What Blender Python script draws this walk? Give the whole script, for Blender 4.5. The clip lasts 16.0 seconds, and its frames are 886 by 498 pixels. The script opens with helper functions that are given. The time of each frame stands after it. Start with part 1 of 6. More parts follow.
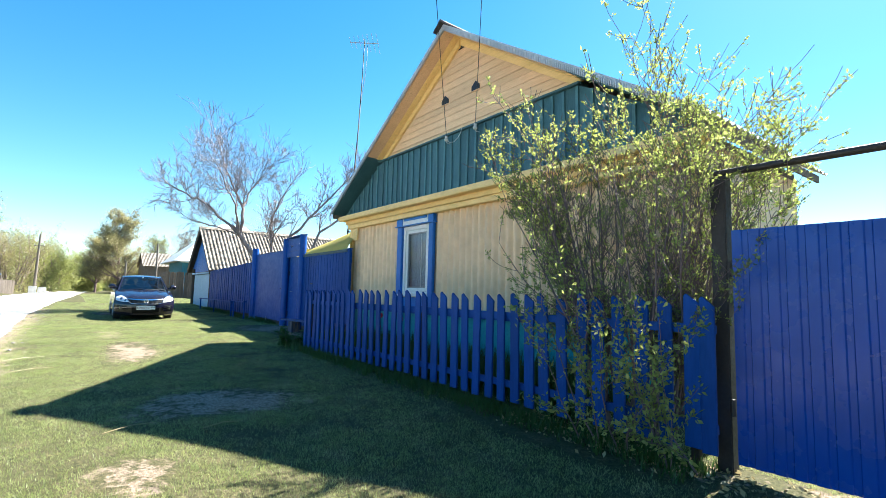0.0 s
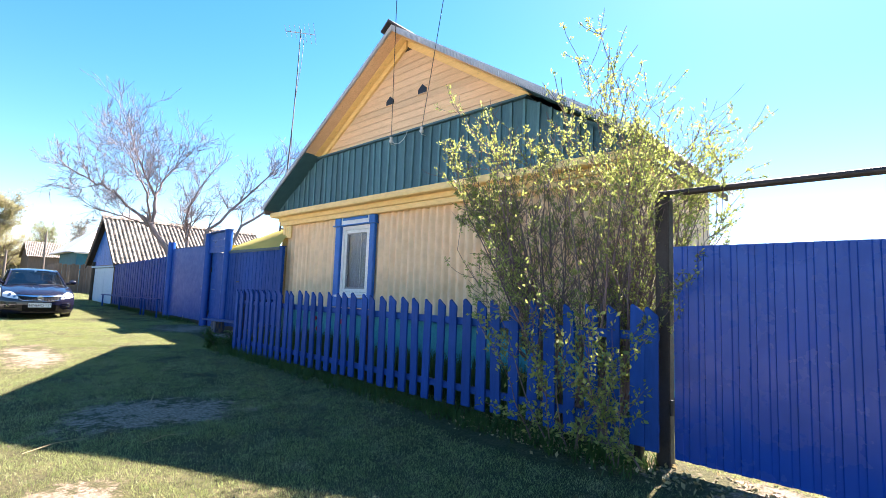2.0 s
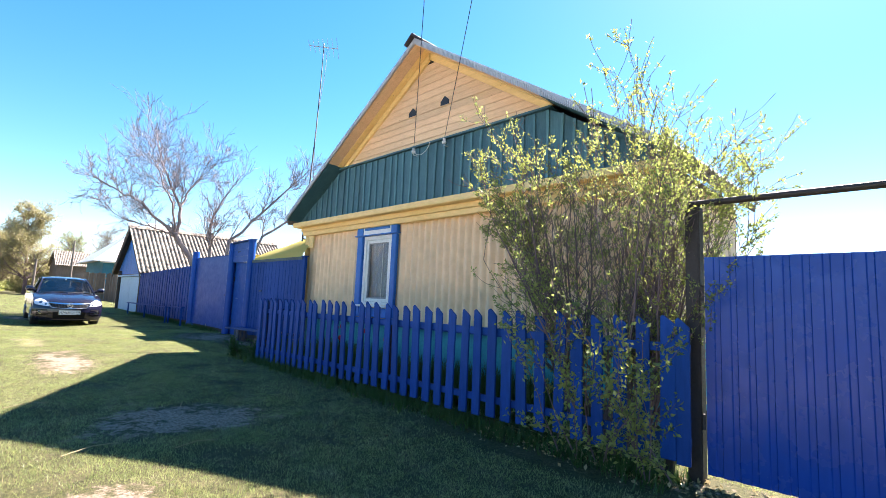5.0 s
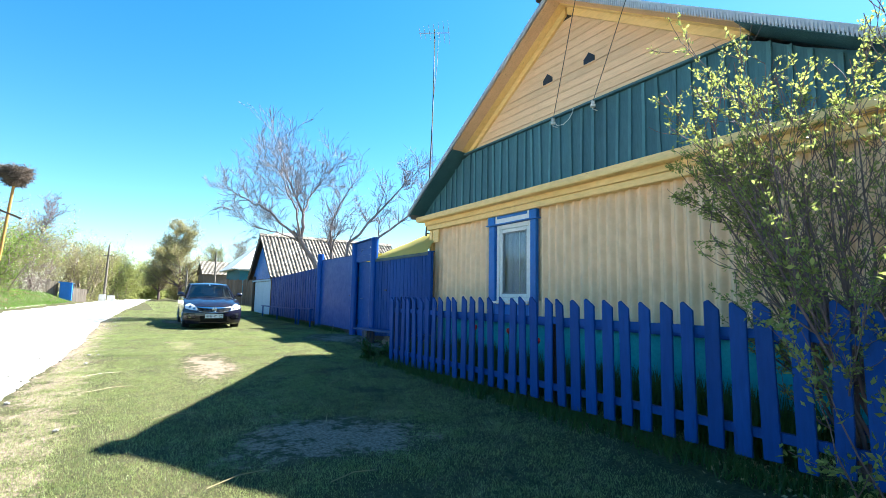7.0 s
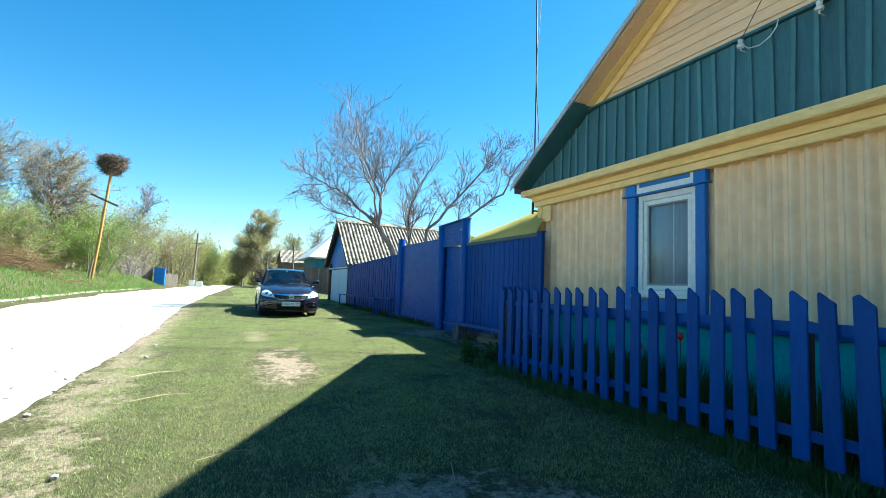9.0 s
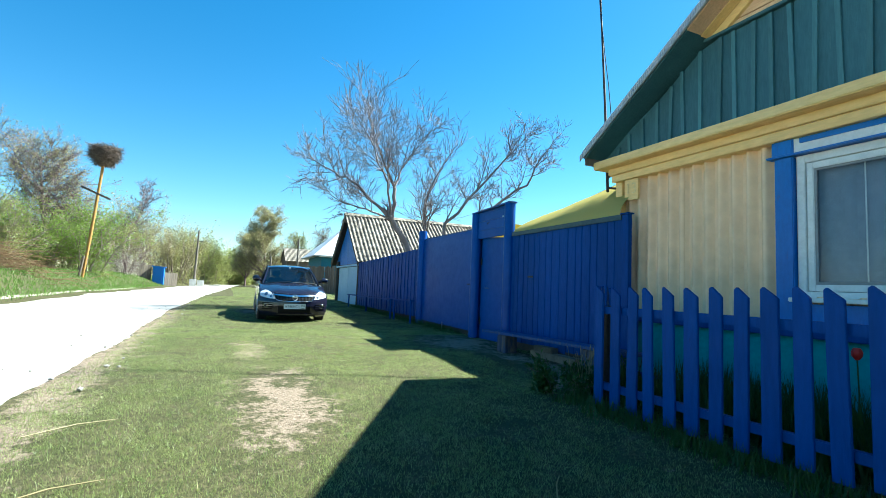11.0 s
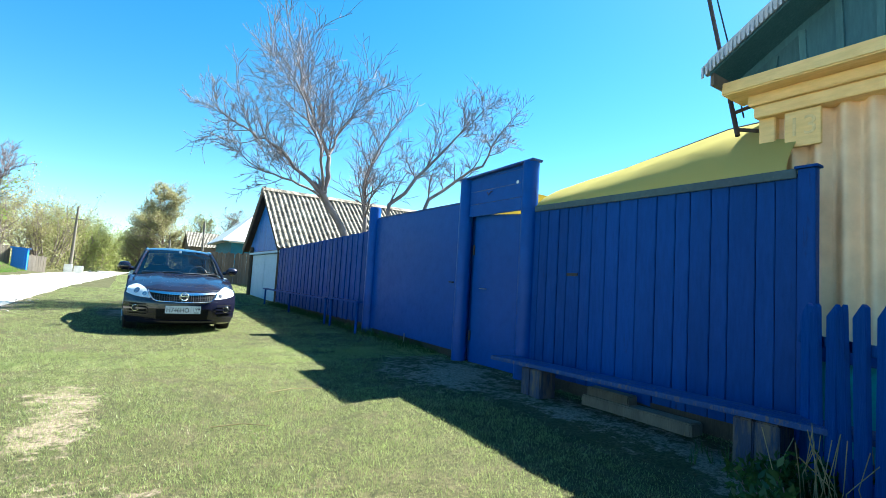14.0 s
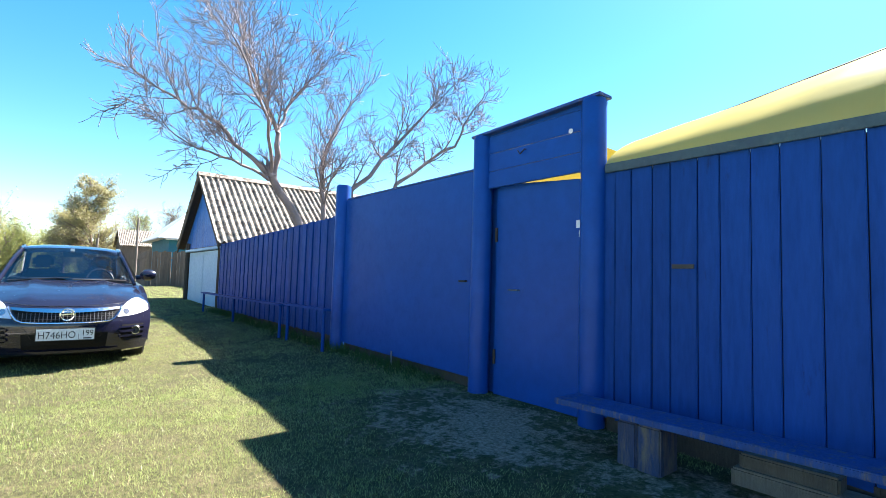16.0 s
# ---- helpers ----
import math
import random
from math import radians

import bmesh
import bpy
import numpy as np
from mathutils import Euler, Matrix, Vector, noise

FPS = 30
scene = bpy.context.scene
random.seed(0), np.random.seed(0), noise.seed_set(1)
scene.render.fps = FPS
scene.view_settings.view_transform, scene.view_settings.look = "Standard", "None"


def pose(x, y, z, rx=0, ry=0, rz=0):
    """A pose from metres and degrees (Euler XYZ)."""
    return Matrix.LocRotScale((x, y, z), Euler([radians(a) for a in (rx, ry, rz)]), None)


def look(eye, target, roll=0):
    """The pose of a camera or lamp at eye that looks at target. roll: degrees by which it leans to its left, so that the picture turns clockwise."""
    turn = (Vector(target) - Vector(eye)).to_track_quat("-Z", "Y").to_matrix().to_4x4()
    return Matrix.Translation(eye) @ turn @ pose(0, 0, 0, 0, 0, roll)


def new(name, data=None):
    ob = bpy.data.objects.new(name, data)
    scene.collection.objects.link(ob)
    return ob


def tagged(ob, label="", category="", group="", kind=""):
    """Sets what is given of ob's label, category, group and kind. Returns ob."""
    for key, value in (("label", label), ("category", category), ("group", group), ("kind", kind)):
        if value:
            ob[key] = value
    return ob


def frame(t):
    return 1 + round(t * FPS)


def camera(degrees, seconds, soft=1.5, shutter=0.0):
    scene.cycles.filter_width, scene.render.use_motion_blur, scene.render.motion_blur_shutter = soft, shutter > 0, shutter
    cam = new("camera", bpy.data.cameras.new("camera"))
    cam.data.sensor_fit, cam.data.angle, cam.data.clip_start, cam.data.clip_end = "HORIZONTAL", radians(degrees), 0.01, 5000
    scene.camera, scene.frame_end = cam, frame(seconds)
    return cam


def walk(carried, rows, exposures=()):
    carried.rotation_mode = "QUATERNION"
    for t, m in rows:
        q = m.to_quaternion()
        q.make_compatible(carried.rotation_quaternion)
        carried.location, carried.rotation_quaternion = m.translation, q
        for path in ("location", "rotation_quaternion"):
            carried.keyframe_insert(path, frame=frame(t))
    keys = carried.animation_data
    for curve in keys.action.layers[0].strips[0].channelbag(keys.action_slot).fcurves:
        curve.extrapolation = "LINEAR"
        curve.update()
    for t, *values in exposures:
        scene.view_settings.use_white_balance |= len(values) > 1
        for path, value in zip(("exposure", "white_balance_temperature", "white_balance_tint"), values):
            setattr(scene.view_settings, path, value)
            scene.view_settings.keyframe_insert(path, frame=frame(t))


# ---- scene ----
cam = camera(85.0, 16.0, soft=0.65)
PATH = [
    (0, (0.863, -0.332, 1.268), (2.074, 1.249, 1.455), 1.4),
    (0.5, (0.966, -0.145, 1.29), (2.289, 1.344, 1.466), -0.3),
    (1, (0.852, -0.099, 1.317), (2.263, 1.309, 1.482), -0.7),
    (1.5, (0.675, -0.106, 1.317), (2.112, 1.271, 1.514), 1.0),
    (2, (0.578, -0.135, 1.337), (2.026, 1.233, 1.524), 2.1),
    (2.5, (0.581, -0.148, 1.341), (2.048, 1.198, 1.53), 1.2),
    (3, (0.59, -0.148, 1.341), (2.063, 1.191, 1.534), 0.5),
    (3.2, (0.618, -0.147, 1.342), (2.089, 1.194, 1.539), 0.6),
    (5.3, (0.492, -0.046, 1.318), (1.86, 1.394, 1.555), 3.0),
    (5.5, (0.52, 0.002, 1.328), (1.833, 1.495, 1.543), 2.1),
    (6, (0.591, 0.366, 1.255), (1.733, 1.998, 1.432), -1.2),
    (6.5, (0.648, 0.726, 1.276), (1.611, 2.47, 1.442), -1.6),
    (7, (0.703, 1.117, 1.267), (1.767, 2.798, 1.474), 1.1),
    (7.5, (0.736, 1.455, 1.223), (1.875, 3.083, 1.446), 1.8),
    (8, (0.82, 1.939, 1.201), (1.86, 3.636, 1.392), 1.4),
    (8.5, (0.829, 2.457, 1.197), (1.704, 4.247, 1.372), 3.2),
    (9, (0.991, 3.012, 1.22), (1.81, 4.829, 1.385), 2.3),
    (9.5, (0.998, 3.452, 1.193), (1.785, 5.282, 1.37), 2.0),
    (9.7, (1.007, 3.645, 1.194), (1.771, 5.484, 1.376), 2.6),
    (11.8, (1.477, 6.163, 1.203), (2.309, 7.977, 1.34), 2.2),
    (12, (1.504, 6.391, 1.205), (2.315, 8.215, 1.324), 1.5),
    (12.5, (1.491, 6.908, 1.167), (2.284, 8.739, 1.298), 2.7),
    (13, (1.635, 7.452, 1.212), (2.57, 9.215, 1.343), 1.7),
    (13.5, (1.785, 8.007, 1.232), (2.778, 9.739, 1.351), 2.1),
    (14, (1.915, 8.511, 1.266), (3.01, 10.178, 1.415), 3.5),
    (14.5, (2.034, 9.064, 1.265), (3.235, 10.656, 1.419), 2.0),
    (15, (2.226, 9.657, 1.293), (3.416, 11.257, 1.451), 4.1),
    (15.5, (2.391, 10.13, 1.305), (3.636, 11.685, 1.479), 3.9),
    (16, (2.61, 10.566, 1.325), (3.86, 12.122, 1.453), 1.7),
]
EXPOSURE = [(0, 2.49, 6300, 7), (0.5, 2.61, 6650, 18), (1.5, 2.78, 6700, 22), (3.2, 2.78, 6700, 22), (5.5, 2.62, 6600, 18), (6.2, 2.53, 6150, 4), (7.5, 2.48, 6100, 5), (9, 2.16, 5950, -5), (12.5, 2.12, 5850, -6), (13.5, 2.28, 5900, -5), (14.5, 2.51, 6200, 3), (16, 2.74, 6400, 13)]
SIZE = 1.07  # the plan below is drawn a little small: everything is enlarged by this, the path with it
walk(cam, [(t, look(SIZE * Vector(eye), SIZE * Vector(target), roll)) for t, eye, target, roll in PATH], EXPOSURE)

# ---- light ----
SUN_AZ, SUN_EL = radians(84.0), radians(49.0)
world = bpy.data.worlds.new("world")
scene.world = world
world.use_nodes = True
wn = world.node_tree.nodes
sky = wn.new("ShaderNodeTexSky")
sky.sky_type = "NISHITA"
sky.sun_disc = False
sky.sun_elevation = SUN_EL
sky.sun_rotation = SUN_AZ
sky.altitude = 150
sky.air_density = 1.0
sky.dust_density = 0.18
sky.ozone_density = 1.4
wn["Background"].inputs["Strength"].default_value = 0.050
rich = wn.new("ShaderNodeHueSaturation")
rich.inputs["Saturation"].default_value = 1.4
rich.inputs["Hue"].default_value = 0.494
world.node_tree.links.new(sky.outputs[0], rich.inputs["Color"])
world.node_tree.links.new(rich.outputs[0], wn["Background"].inputs["Color"])
sun_data = bpy.data.lights.new("sun", "SUN")
sun_data.energy, sun_data.angle, sun_data.color = 5.0, radians(0.53), (1.0, 0.95, 0.86)
sun = new("sun", sun_data)
sun_way = Vector((math.sin(SUN_AZ) * math.cos(SUN_EL), math.cos(SUN_AZ) * math.cos(SUN_EL), math.sin(SUN_EL)))
sun.matrix_world = look(sun_way * 60, (0, 0, 0))


# ---- geometry helpers ----
class Geo:
    """Collects vertices and faces for one mesh."""

    def __init__(self):
        self.v, self.f = [], []

    def add(self, verts, faces):
        n = len(self.v)
        self.v.extend(tuple(p) for p in verts)
        self.f.extend(tuple(i + n for i in q) for q in faces)
        return self

    def box(self, x0, x1, y0, y1, z0, z1, m=None):
        c = [Vector((x, y, z)) for z in (z0, z1) for y in (y0, y1) for x in (x0, x1)]
        if m is not None:
            c = [m @ p for p in c]
        return self.add(c, [(0, 2, 3, 1), (4, 5, 7, 6), (0, 1, 5, 4), (2, 6, 7, 3), (0, 4, 6, 2), (1, 3, 7, 5)])

    def tube(self, points, radii, n=8, caps=True):
        points = [Vector(p) for p in points]
        rings, side = [], None
        for i, p in enumerate(points):
            d = (points[min(i + 1, len(points) - 1)] - points[max(i - 1, 0)]).normalized()
            if side is None:
                side = d.orthogonal().normalized()
            side = (side - d * side.dot(d)).normalized()
            up = d.cross(side)
            r = radii[i] if hasattr(radii, "__len__") else radii
            rings.append([p + r * (math.cos(a) * side + math.sin(a) * up) for a in (2 * math.pi * k / n for k in range(n))])
        faces = [(i * n + k, i * n + (k + 1) % n, (i + 1) * n + (k + 1) % n, (i + 1) * n + k) for i in range(len(points) - 1) for k in range(n)]
        if caps:
            faces += [tuple(range(n))[::-1], tuple((len(points) - 1) * n + k for k in range(n))]
        return self.add([q for ring in rings for q in ring], faces)

    def prism(self, outline, lo, hi, axis="x", m=None):
        """An outline of two coordinates drawn out along an axis."""
        def place(a, b, c):
            return {"x": (c, a, b), "y": (a, c, b), "z": (a, b, c)}[axis]
        n = len(outline)
        vs = [Vector(place(a, b, c)) for c in (lo, hi) for a, b in outline]
        if m is not None:
            vs = [m @ p for p in vs]
        return self.add(vs, [tuple(range(n))[::-1], tuple(range(n, 2 * n))] + [(k, (k + 1) % n, n + (k + 1) % n, n + k) for k in range(n)])

    def grid(self, rows):
        w = len(rows[0])
        return self.add([p for r in rows for p in r], [(i * w + k, i * w + k + 1, (i + 1) * w + k + 1, (i + 1) * w + k) for i in range(len(rows) - 1) for k in range(w - 1)])

    def slab(self, rows, thick):
        """A grid with a thickness along the given vector."""
        t, w, h = Vector(thick), len(rows[0]), len(rows)
        low = [[Vector(p) + t for p in r] for r in rows]
        n = w * h
        f = [(i * w + k, i * w + k + 1, (i + 1) * w + k + 1, (i + 1) * w + k) for i in range(h - 1) for k in range(w - 1)]
        f += [tuple(n + i for i in q[::-1]) for q in f]
        rim = list(range(w)) + [i * w + w - 1 for i in range(1, h)] + [(h - 1) * w + k for k in range(w - 2, -1, -1)] + [i * w for i in range(h - 2, 0, -1)]
        f += [(rim[i], n + rim[i], n + rim[(i + 1) % len(rim)], rim[(i + 1) % len(rim)]) for i in range(len(rim))]
        return self.add([p for r in rows for p in r] + [p for r in low for p in r], f)

    def mesh(self, name, material, smooth=False, bevel=0.0):
        me = bpy.data.meshes.new(name)
        me.from_pydata([tuple(p) for p in self.v], [], self.f)
        bm = bmesh.new()
        bm.from_mesh(me)
        if len(self.f) < 4000:
            bmesh.ops.recalc_face_normals(bm, faces=bm.faces)
        if bevel:
            bmesh.ops.bevel(bm, geom=bm.edges[:], offset=bevel, segments=2, affect="EDGES", clamp_overlap=True)
        bm.to_mesh(me)
        bm.free()
        me.materials.append(material)
        if smooth:
            me.polygons.foreach_set("use_smooth", [True] * len(me.polygons))
            me.set_sharp_from_angle(angle=radians(38))
        return me


def part(name, geo, material, parent=None, label="", smooth=False, bevel=0.0):
    """Links a Geo, or a mesh that is there already, as one object under its thing."""
    me = geo if isinstance(geo, bpy.types.Mesh) else geo.mesh(name, material, smooth, bevel)
    ob = new(name, me)
    if parent is not None:
        ob.parent = parent
    return tagged(ob, label)


def thing(name, label, category, group="", kind="", m=None):
    ob = new(name)
    ob.empty_display_size = 0.2
    if m is not None:
        ob.matrix_basis = m
    return tagged(ob, label, category, group, kind)


def boxes(name, many, material, parent, label="", bevel=0.0):
    for b in many:
        part(name, Geo().box(*b), material, parent, label, bevel=bevel)


def solo(name, geo, material, label, category="", group="", kind="", smooth=False, bevel=0.0):
    return tagged(part(name, geo, material, None, "", smooth, bevel), label, category, group, kind)


def raw_mesh(name, verts, faces, material, smooth=False):
    """A mesh from numpy arrays, for what is too much to build piece by piece."""
    me = bpy.data.meshes.new(name)
    k = faces.shape[1]
    me.vertices.add(len(verts))
    me.vertices.foreach_set("co", np.ascontiguousarray(verts, dtype=np.float32).ravel())
    me.loops.add(faces.size)
    me.loops.foreach_set("vertex_index", np.ascontiguousarray(faces, dtype=np.int32).ravel())
    me.polygons.add(len(faces))
    me.polygons.foreach_set("loop_start", np.arange(0, faces.size, k, dtype=np.int32))
    me.polygons.foreach_set("loop_total", np.full(len(faces), k, dtype=np.int32))
    me.update(calc_edges=True)
    me.materials.append(material)
    if smooth:
        me.polygons.foreach_set("use_smooth", [True] * len(me.polygons))
    return me


# ---- materials ----
def shader(name):
    m = bpy.data.materials.new(name)
    m.use_nodes = True
    n, l = m.node_tree.nodes, m.node_tree.links
    return m, n, l, n["Principled BSDF"]


def coords(n, l, stretch=(1, 1, 1), shuffle=True, world_space=False):
    if world_space:
        src = n.new("ShaderNodeNewGeometry").outputs["Position"]
    else:
        src = n.new("ShaderNodeTexCoord").outputs["Object"]
    mp = n.new("ShaderNodeMapping")
    mp.inputs["Scale"].default_value = [c / SIZE for c in stretch] if world_space else stretch
    l.new(src, mp.inputs["Vector"])
    if shuffle and not world_space:
        info = n.new("ShaderNodeObjectInfo")
        mul = n.new("ShaderNodeMath")
        mul.operation = "MULTIPLY"
        mul.inputs[1].default_value = 37.0
        l.new(info.outputs["Random"], mul.inputs[0])
        l.new(mul.outputs[0], mp.inputs["Location"])
    return mp.outputs["Vector"]


def noise_tex(n, l, vec, scale, detail=4.0, rough=0.6):
    t = n.new("ShaderNodeTexNoise")
    t.inputs["Scale"].default_value = scale
    t.inputs["Detail"].default_value = detail
    t.inputs["Roughness"].default_value = rough
    l.new(vec, t.inputs["Vector"])
    return t.outputs["Fac"]


def ramp(n, l, fac, lo, hi, a=0.0, b=1.0):
    r = n.new("ShaderNodeMapRange")
    r.inputs["From Min"].default_value, r.inputs["From Max"].default_value = lo, hi
    r.inputs["To Min"].default_value, r.inputs["To Max"].default_value = a, b
    l.new(fac, r.inputs["Value"])
    return r.outputs["Result"]


def mix(n, l, fac, a, b):
    x = n.new("ShaderNodeMix")
    x.data_type = "RGBA"
    for sock, val in ((x.inputs["Factor"], fac), (x.inputs["A"], a), (x.inputs["B"], b)):
        if isinstance(val, (tuple, float, int)):
            sock.default_value = (*val, 1.0) if isinstance(val, tuple) else val
        else:
            l.new(val, sock)
    return x.outputs["Result"]


def vary(n, l, col, amount, island=False):
    """Lighter or darker by piece."""
    hs = n.new("ShaderNodeHueSaturation")
    src = n.new("ShaderNodeNewGeometry").outputs["Random Per Island"] if island else n.new("ShaderNodeObjectInfo").outputs["Random"]
    l.new(ramp(n, l, src, 0, 1, 1 - amount, 1 + amount), hs.inputs["Value"])
    l.new(col, hs.inputs["Color"])
    return hs.outputs["Color"]


def mat(name, c1, c2=None, scale=3.0, rough=0.6, metal=0.0, bump=0.0, bscale=60.0, rand=0.0, stretch=(1, 1, 1), dirt_or_shade=None, spot_amount=0.5, dscale=9.0, spec=0.5, coat=0.0, island=False, world_space=False):
    m, n, l, p = shader(name)
    vec = coords(n, l, stretch, True, world_space)
    c2 = c2 or tuple(c * 0.75 for c in c1)
    fine, broad = noise_tex(n, l, vec, scale * 9), noise_tex(n, l, vec, scale)
    col = mix(n, l, ramp(n, l, broad, 0.3, 0.7), c1, c2)
    col = mix(n, l, ramp(n, l, fine, 0.35, 0.75, 0.0, 0.45), col, tuple(c * 0.62 for c in c2))
    if dirt_or_shade:
        spots = noise_tex(n, l, vec, dscale, 6.0, 0.72)
        col = mix(n, l, ramp(n, l, spots, 0.72 - 0.3 * spot_amount, 0.80 - 0.2 * spot_amount), col, dirt_or_shade)
    if rand:
        col = vary(n, l, col, rand, island)
    l.new(col, p.inputs["Base Color"])
    l.new(ramp(n, l, fine, 0.3, 0.7, max(0.02, rough - 0.1), min(1.0, rough + 0.1)), p.inputs["Roughness"])
    p.inputs["Metallic"].default_value = metal
    p.inputs["Specular IOR Level"].default_value = spec
    p.inputs["Coat Weight"].default_value = coat
    if bump:
        b = n.new("ShaderNodeBump")
        b.inputs["Strength"].default_value = bump
        b.inputs["Distance"].default_value = 0.01
        l.new(noise_tex(n, l, vec, bscale, 5.0), b.inputs["Height"])
        l.new(b.outputs["Normal"], p.inputs["Normal"])
    return m


def leaf_mat(name, c1, c2, trans=0.5, patches=None):
    m, n, l, p = shader(name)
    n.remove(p)
    rnd = n.new("ShaderNodeNewGeometry").outputs["Random Per Island"]
    col = mix(n, l, rnd, c1, c2)
    if patches:
        # drier and greener places of the lawn
        vec = coords(n, l, (1, 1, 1), False, True)
        col = mix(n, l, ramp(n, l, noise_tex(n, l, vec, 2.2, 5, 0.7), 0.50, 0.72, 0, 0.75), col, patches[0])
        col = mix(n, l, ramp(n, l, noise_tex(n, l, vec, 7.5, 4, 0.75), 0.50, 0.64, 0, 0.8), col, patches[1])
    d, t, g, a, b = (n.new("ShaderNode" + k) for k in ("BsdfDiffuse", "BsdfTranslucent", "BsdfGlossy", "MixShader", "MixShader"))
    g.inputs["Roughness"].default_value = 0.45
    g.inputs["Color"].default_value = (0.8, 0.85, 0.8, 1)
    l.new(col, d.inputs["Color"])
    l.new(mix(n, l, 0.5, col, tuple(min(1.0, 1.7 * c) for c in c1)), t.inputs["Color"])
    a.inputs[0].default_value, b.inputs[0].default_value = trans, 0.03
    l.new(d.outputs[0], a.inputs[1]), l.new(t.outputs[0], a.inputs[2])
    l.new(a.outputs[0], b.inputs[1]), l.new(g.outputs[0], b.inputs[2])
    l.new(b.outputs[0], n["Material Output"].inputs["Surface"])
    return m


def pane_mat(name, tint, gloss=0.14, top=0.8):
    m, n, l, p = shader(name)
    n.remove(p)
    t, g, x = (n.new("ShaderNode" + k) for k in ("BsdfTransparent", "BsdfGlossy", "MixShader"))
    t.inputs["Color"].default_value = (*tint, 1)
    g.inputs["Roughness"].default_value = 0.02
    f = n.new("ShaderNodeFresnel")
    f.inputs["IOR"].default_value = 1.5
    l.new(ramp(n, l, f.outputs[0], 0.04, 1.0, gloss, top), x.inputs[0])
    l.new(t.outputs[0], x.inputs[1]), l.new(g.outputs[0], x.inputs[2])
    l.new(x.outputs[0], n["Material Output"].inputs["Surface"])
    return m


BLUE = mat("blue_paint", (0.008, 0.062, 0.275), (0.007, 0.050, 0.225), 1.2, 0.5, spec=0.10, bump=0.25, bscale=35, rand=0.14, stretch=(3, 3, 0.5), dirt_or_shade=(0.012, 0.028, 0.11), spot_amount=0.3, dscale=4)
BLUE_PLAIN = mat("blue_enamel", (0.006, 0.070, 0.325), (0.006, 0.060, 0.28), 0.8, 0.38, spec=0.2, bump=0.08, bscale=20, rand=0.04, dirt_or_shade=(0.03, 0.06, 0.22), spot_amount=0.1)
BLUE_SHEET = mat("blue_profiled_steel", (0.003, 0.055, 0.32), (0.003, 0.048, 0.28), 0.5, 0.27, bump=0.03, spec=0.3, rand=0.03, dirt_or_shade=(0.10, 0.13, 0.22), spot_amount=0.05, dscale=2.5)
BLUE_TRIM = mat("window_blue", (0.012, 0.155, 0.52), (0.010, 0.13, 0.46), 2, 0.45, bump=0.2, stretch=(2, 2, 0.6), dirt_or_shade=(0.05, 0.10, 0.25), spot_amount=0.3, rand=0.14)
BLUE_WORN = mat("worn_blue_timber", (0.010, 0.065, 0.25), (0.010, 0.048, 0.19), 3, 0.6, bump=0.5, stretch=(3, 3, 0.6), dirt_or_shade=(0.16, 0.12, 0.09), spot_amount=0.62, rand=0.08)
YELLOW = mat("yellow_slate_paint", (0.90, 0.66, 0.425), (0.88, 0.62, 0.385), 0.5, 0.72, bump=0.12, bscale=60, rand=0.03, dirt_or_shade=(0.74, 0.50, 0.26), spot_amount=0.10, dscale=4)
YELLOW_BOARD = mat("yellow_board_paint", (0.92, 0.65, 0.28), (0.87, 0.59, 0.23), 1.5, 0.55, bump=0.2, stretch=(2, 0.5, 2), dirt_or_shade=(0.36, 0.24, 0.09), spot_amount=0.2)
CREAM_PLANK = mat("faded_cream_planks", (0.88, 0.58, 0.35), (0.78, 0.49, 0.28), 2.0, 0.75, bump=0.5, stretch=(2, 0.35, 4), rand=0.10, dirt_or_shade=(0.33, 0.20, 0.10), spot_amount=0.30)
GREEN = mat("green_board_paint", (0.055, 0.150, 0.175), (0.040, 0.115, 0.140), 2.0, 0.55, bump=0.4, stretch=(3, 3, 0.4), rand=0.16, dirt_or_shade=(0.09, 0.19, 0.20), spot_amount=0.35)
GREEN_PALE = mat("faded_green_batten", (0.085, 0.205, 0.225), (0.06, 0.155, 0.175), 2.0, 0.55, bump=0.4, stretch=(3, 3, 0.4), rand=0.2, dirt_or_shade=(0.16, 0.20, 0.19), spot_amount=0.3)
TEAL = mat("teal_plinth", (0.03, 0.36, 0.40), (0.025, 0.29, 0.33), 2.5, 0.8, bump=0.5, dirt_or_shade=(0.05, 0.16, 0.18), spot_amount=0.3)
WHITE = mat("white_plastic", (0.78, 0.78, 0.76), (0.74, 0.74, 0.72), 2, 0.35, dirt_or_shade=(0.55, 0.54, 0.5), spot_amount=0.1)
ROOF_STEEL = mat("grey_roof_sheet", (0.55, 0.56, 0.60), (0.46, 0.47, 0.51), 1.5, 0.5, metal=0.0, bump=0.1, dirt_or_shade=(0.30, 0.29, 0.30), spot_amount=0.15)
RIDGE = mat("rusty_ridge_cap", (0.07, 0.055, 0.055), (0.05, 0.04, 0.04), 4, 0.7, bump=0.2)
POST_BROWN = mat("brown_primer_steel", (0.030, 0.020, 0.018), (0.020, 0.014, 0.013), 4, 0.6, bump=0.2, dirt_or_shade=(0.07, 0.04, 0.025), spot_amount=0.3)
# the dark spots are moss and also walnut twig shadow put into the colour
SLATE = mat("mossy_twig_shaded_slate", (0.40, 0.355, 0.29), (0.20, 0.17, 0.135), 2.5, 0.9, bump=0.4, dirt_or_shade=(0.045, 0.036, 0.03), spot_amount=0.95, dscale=4.5)
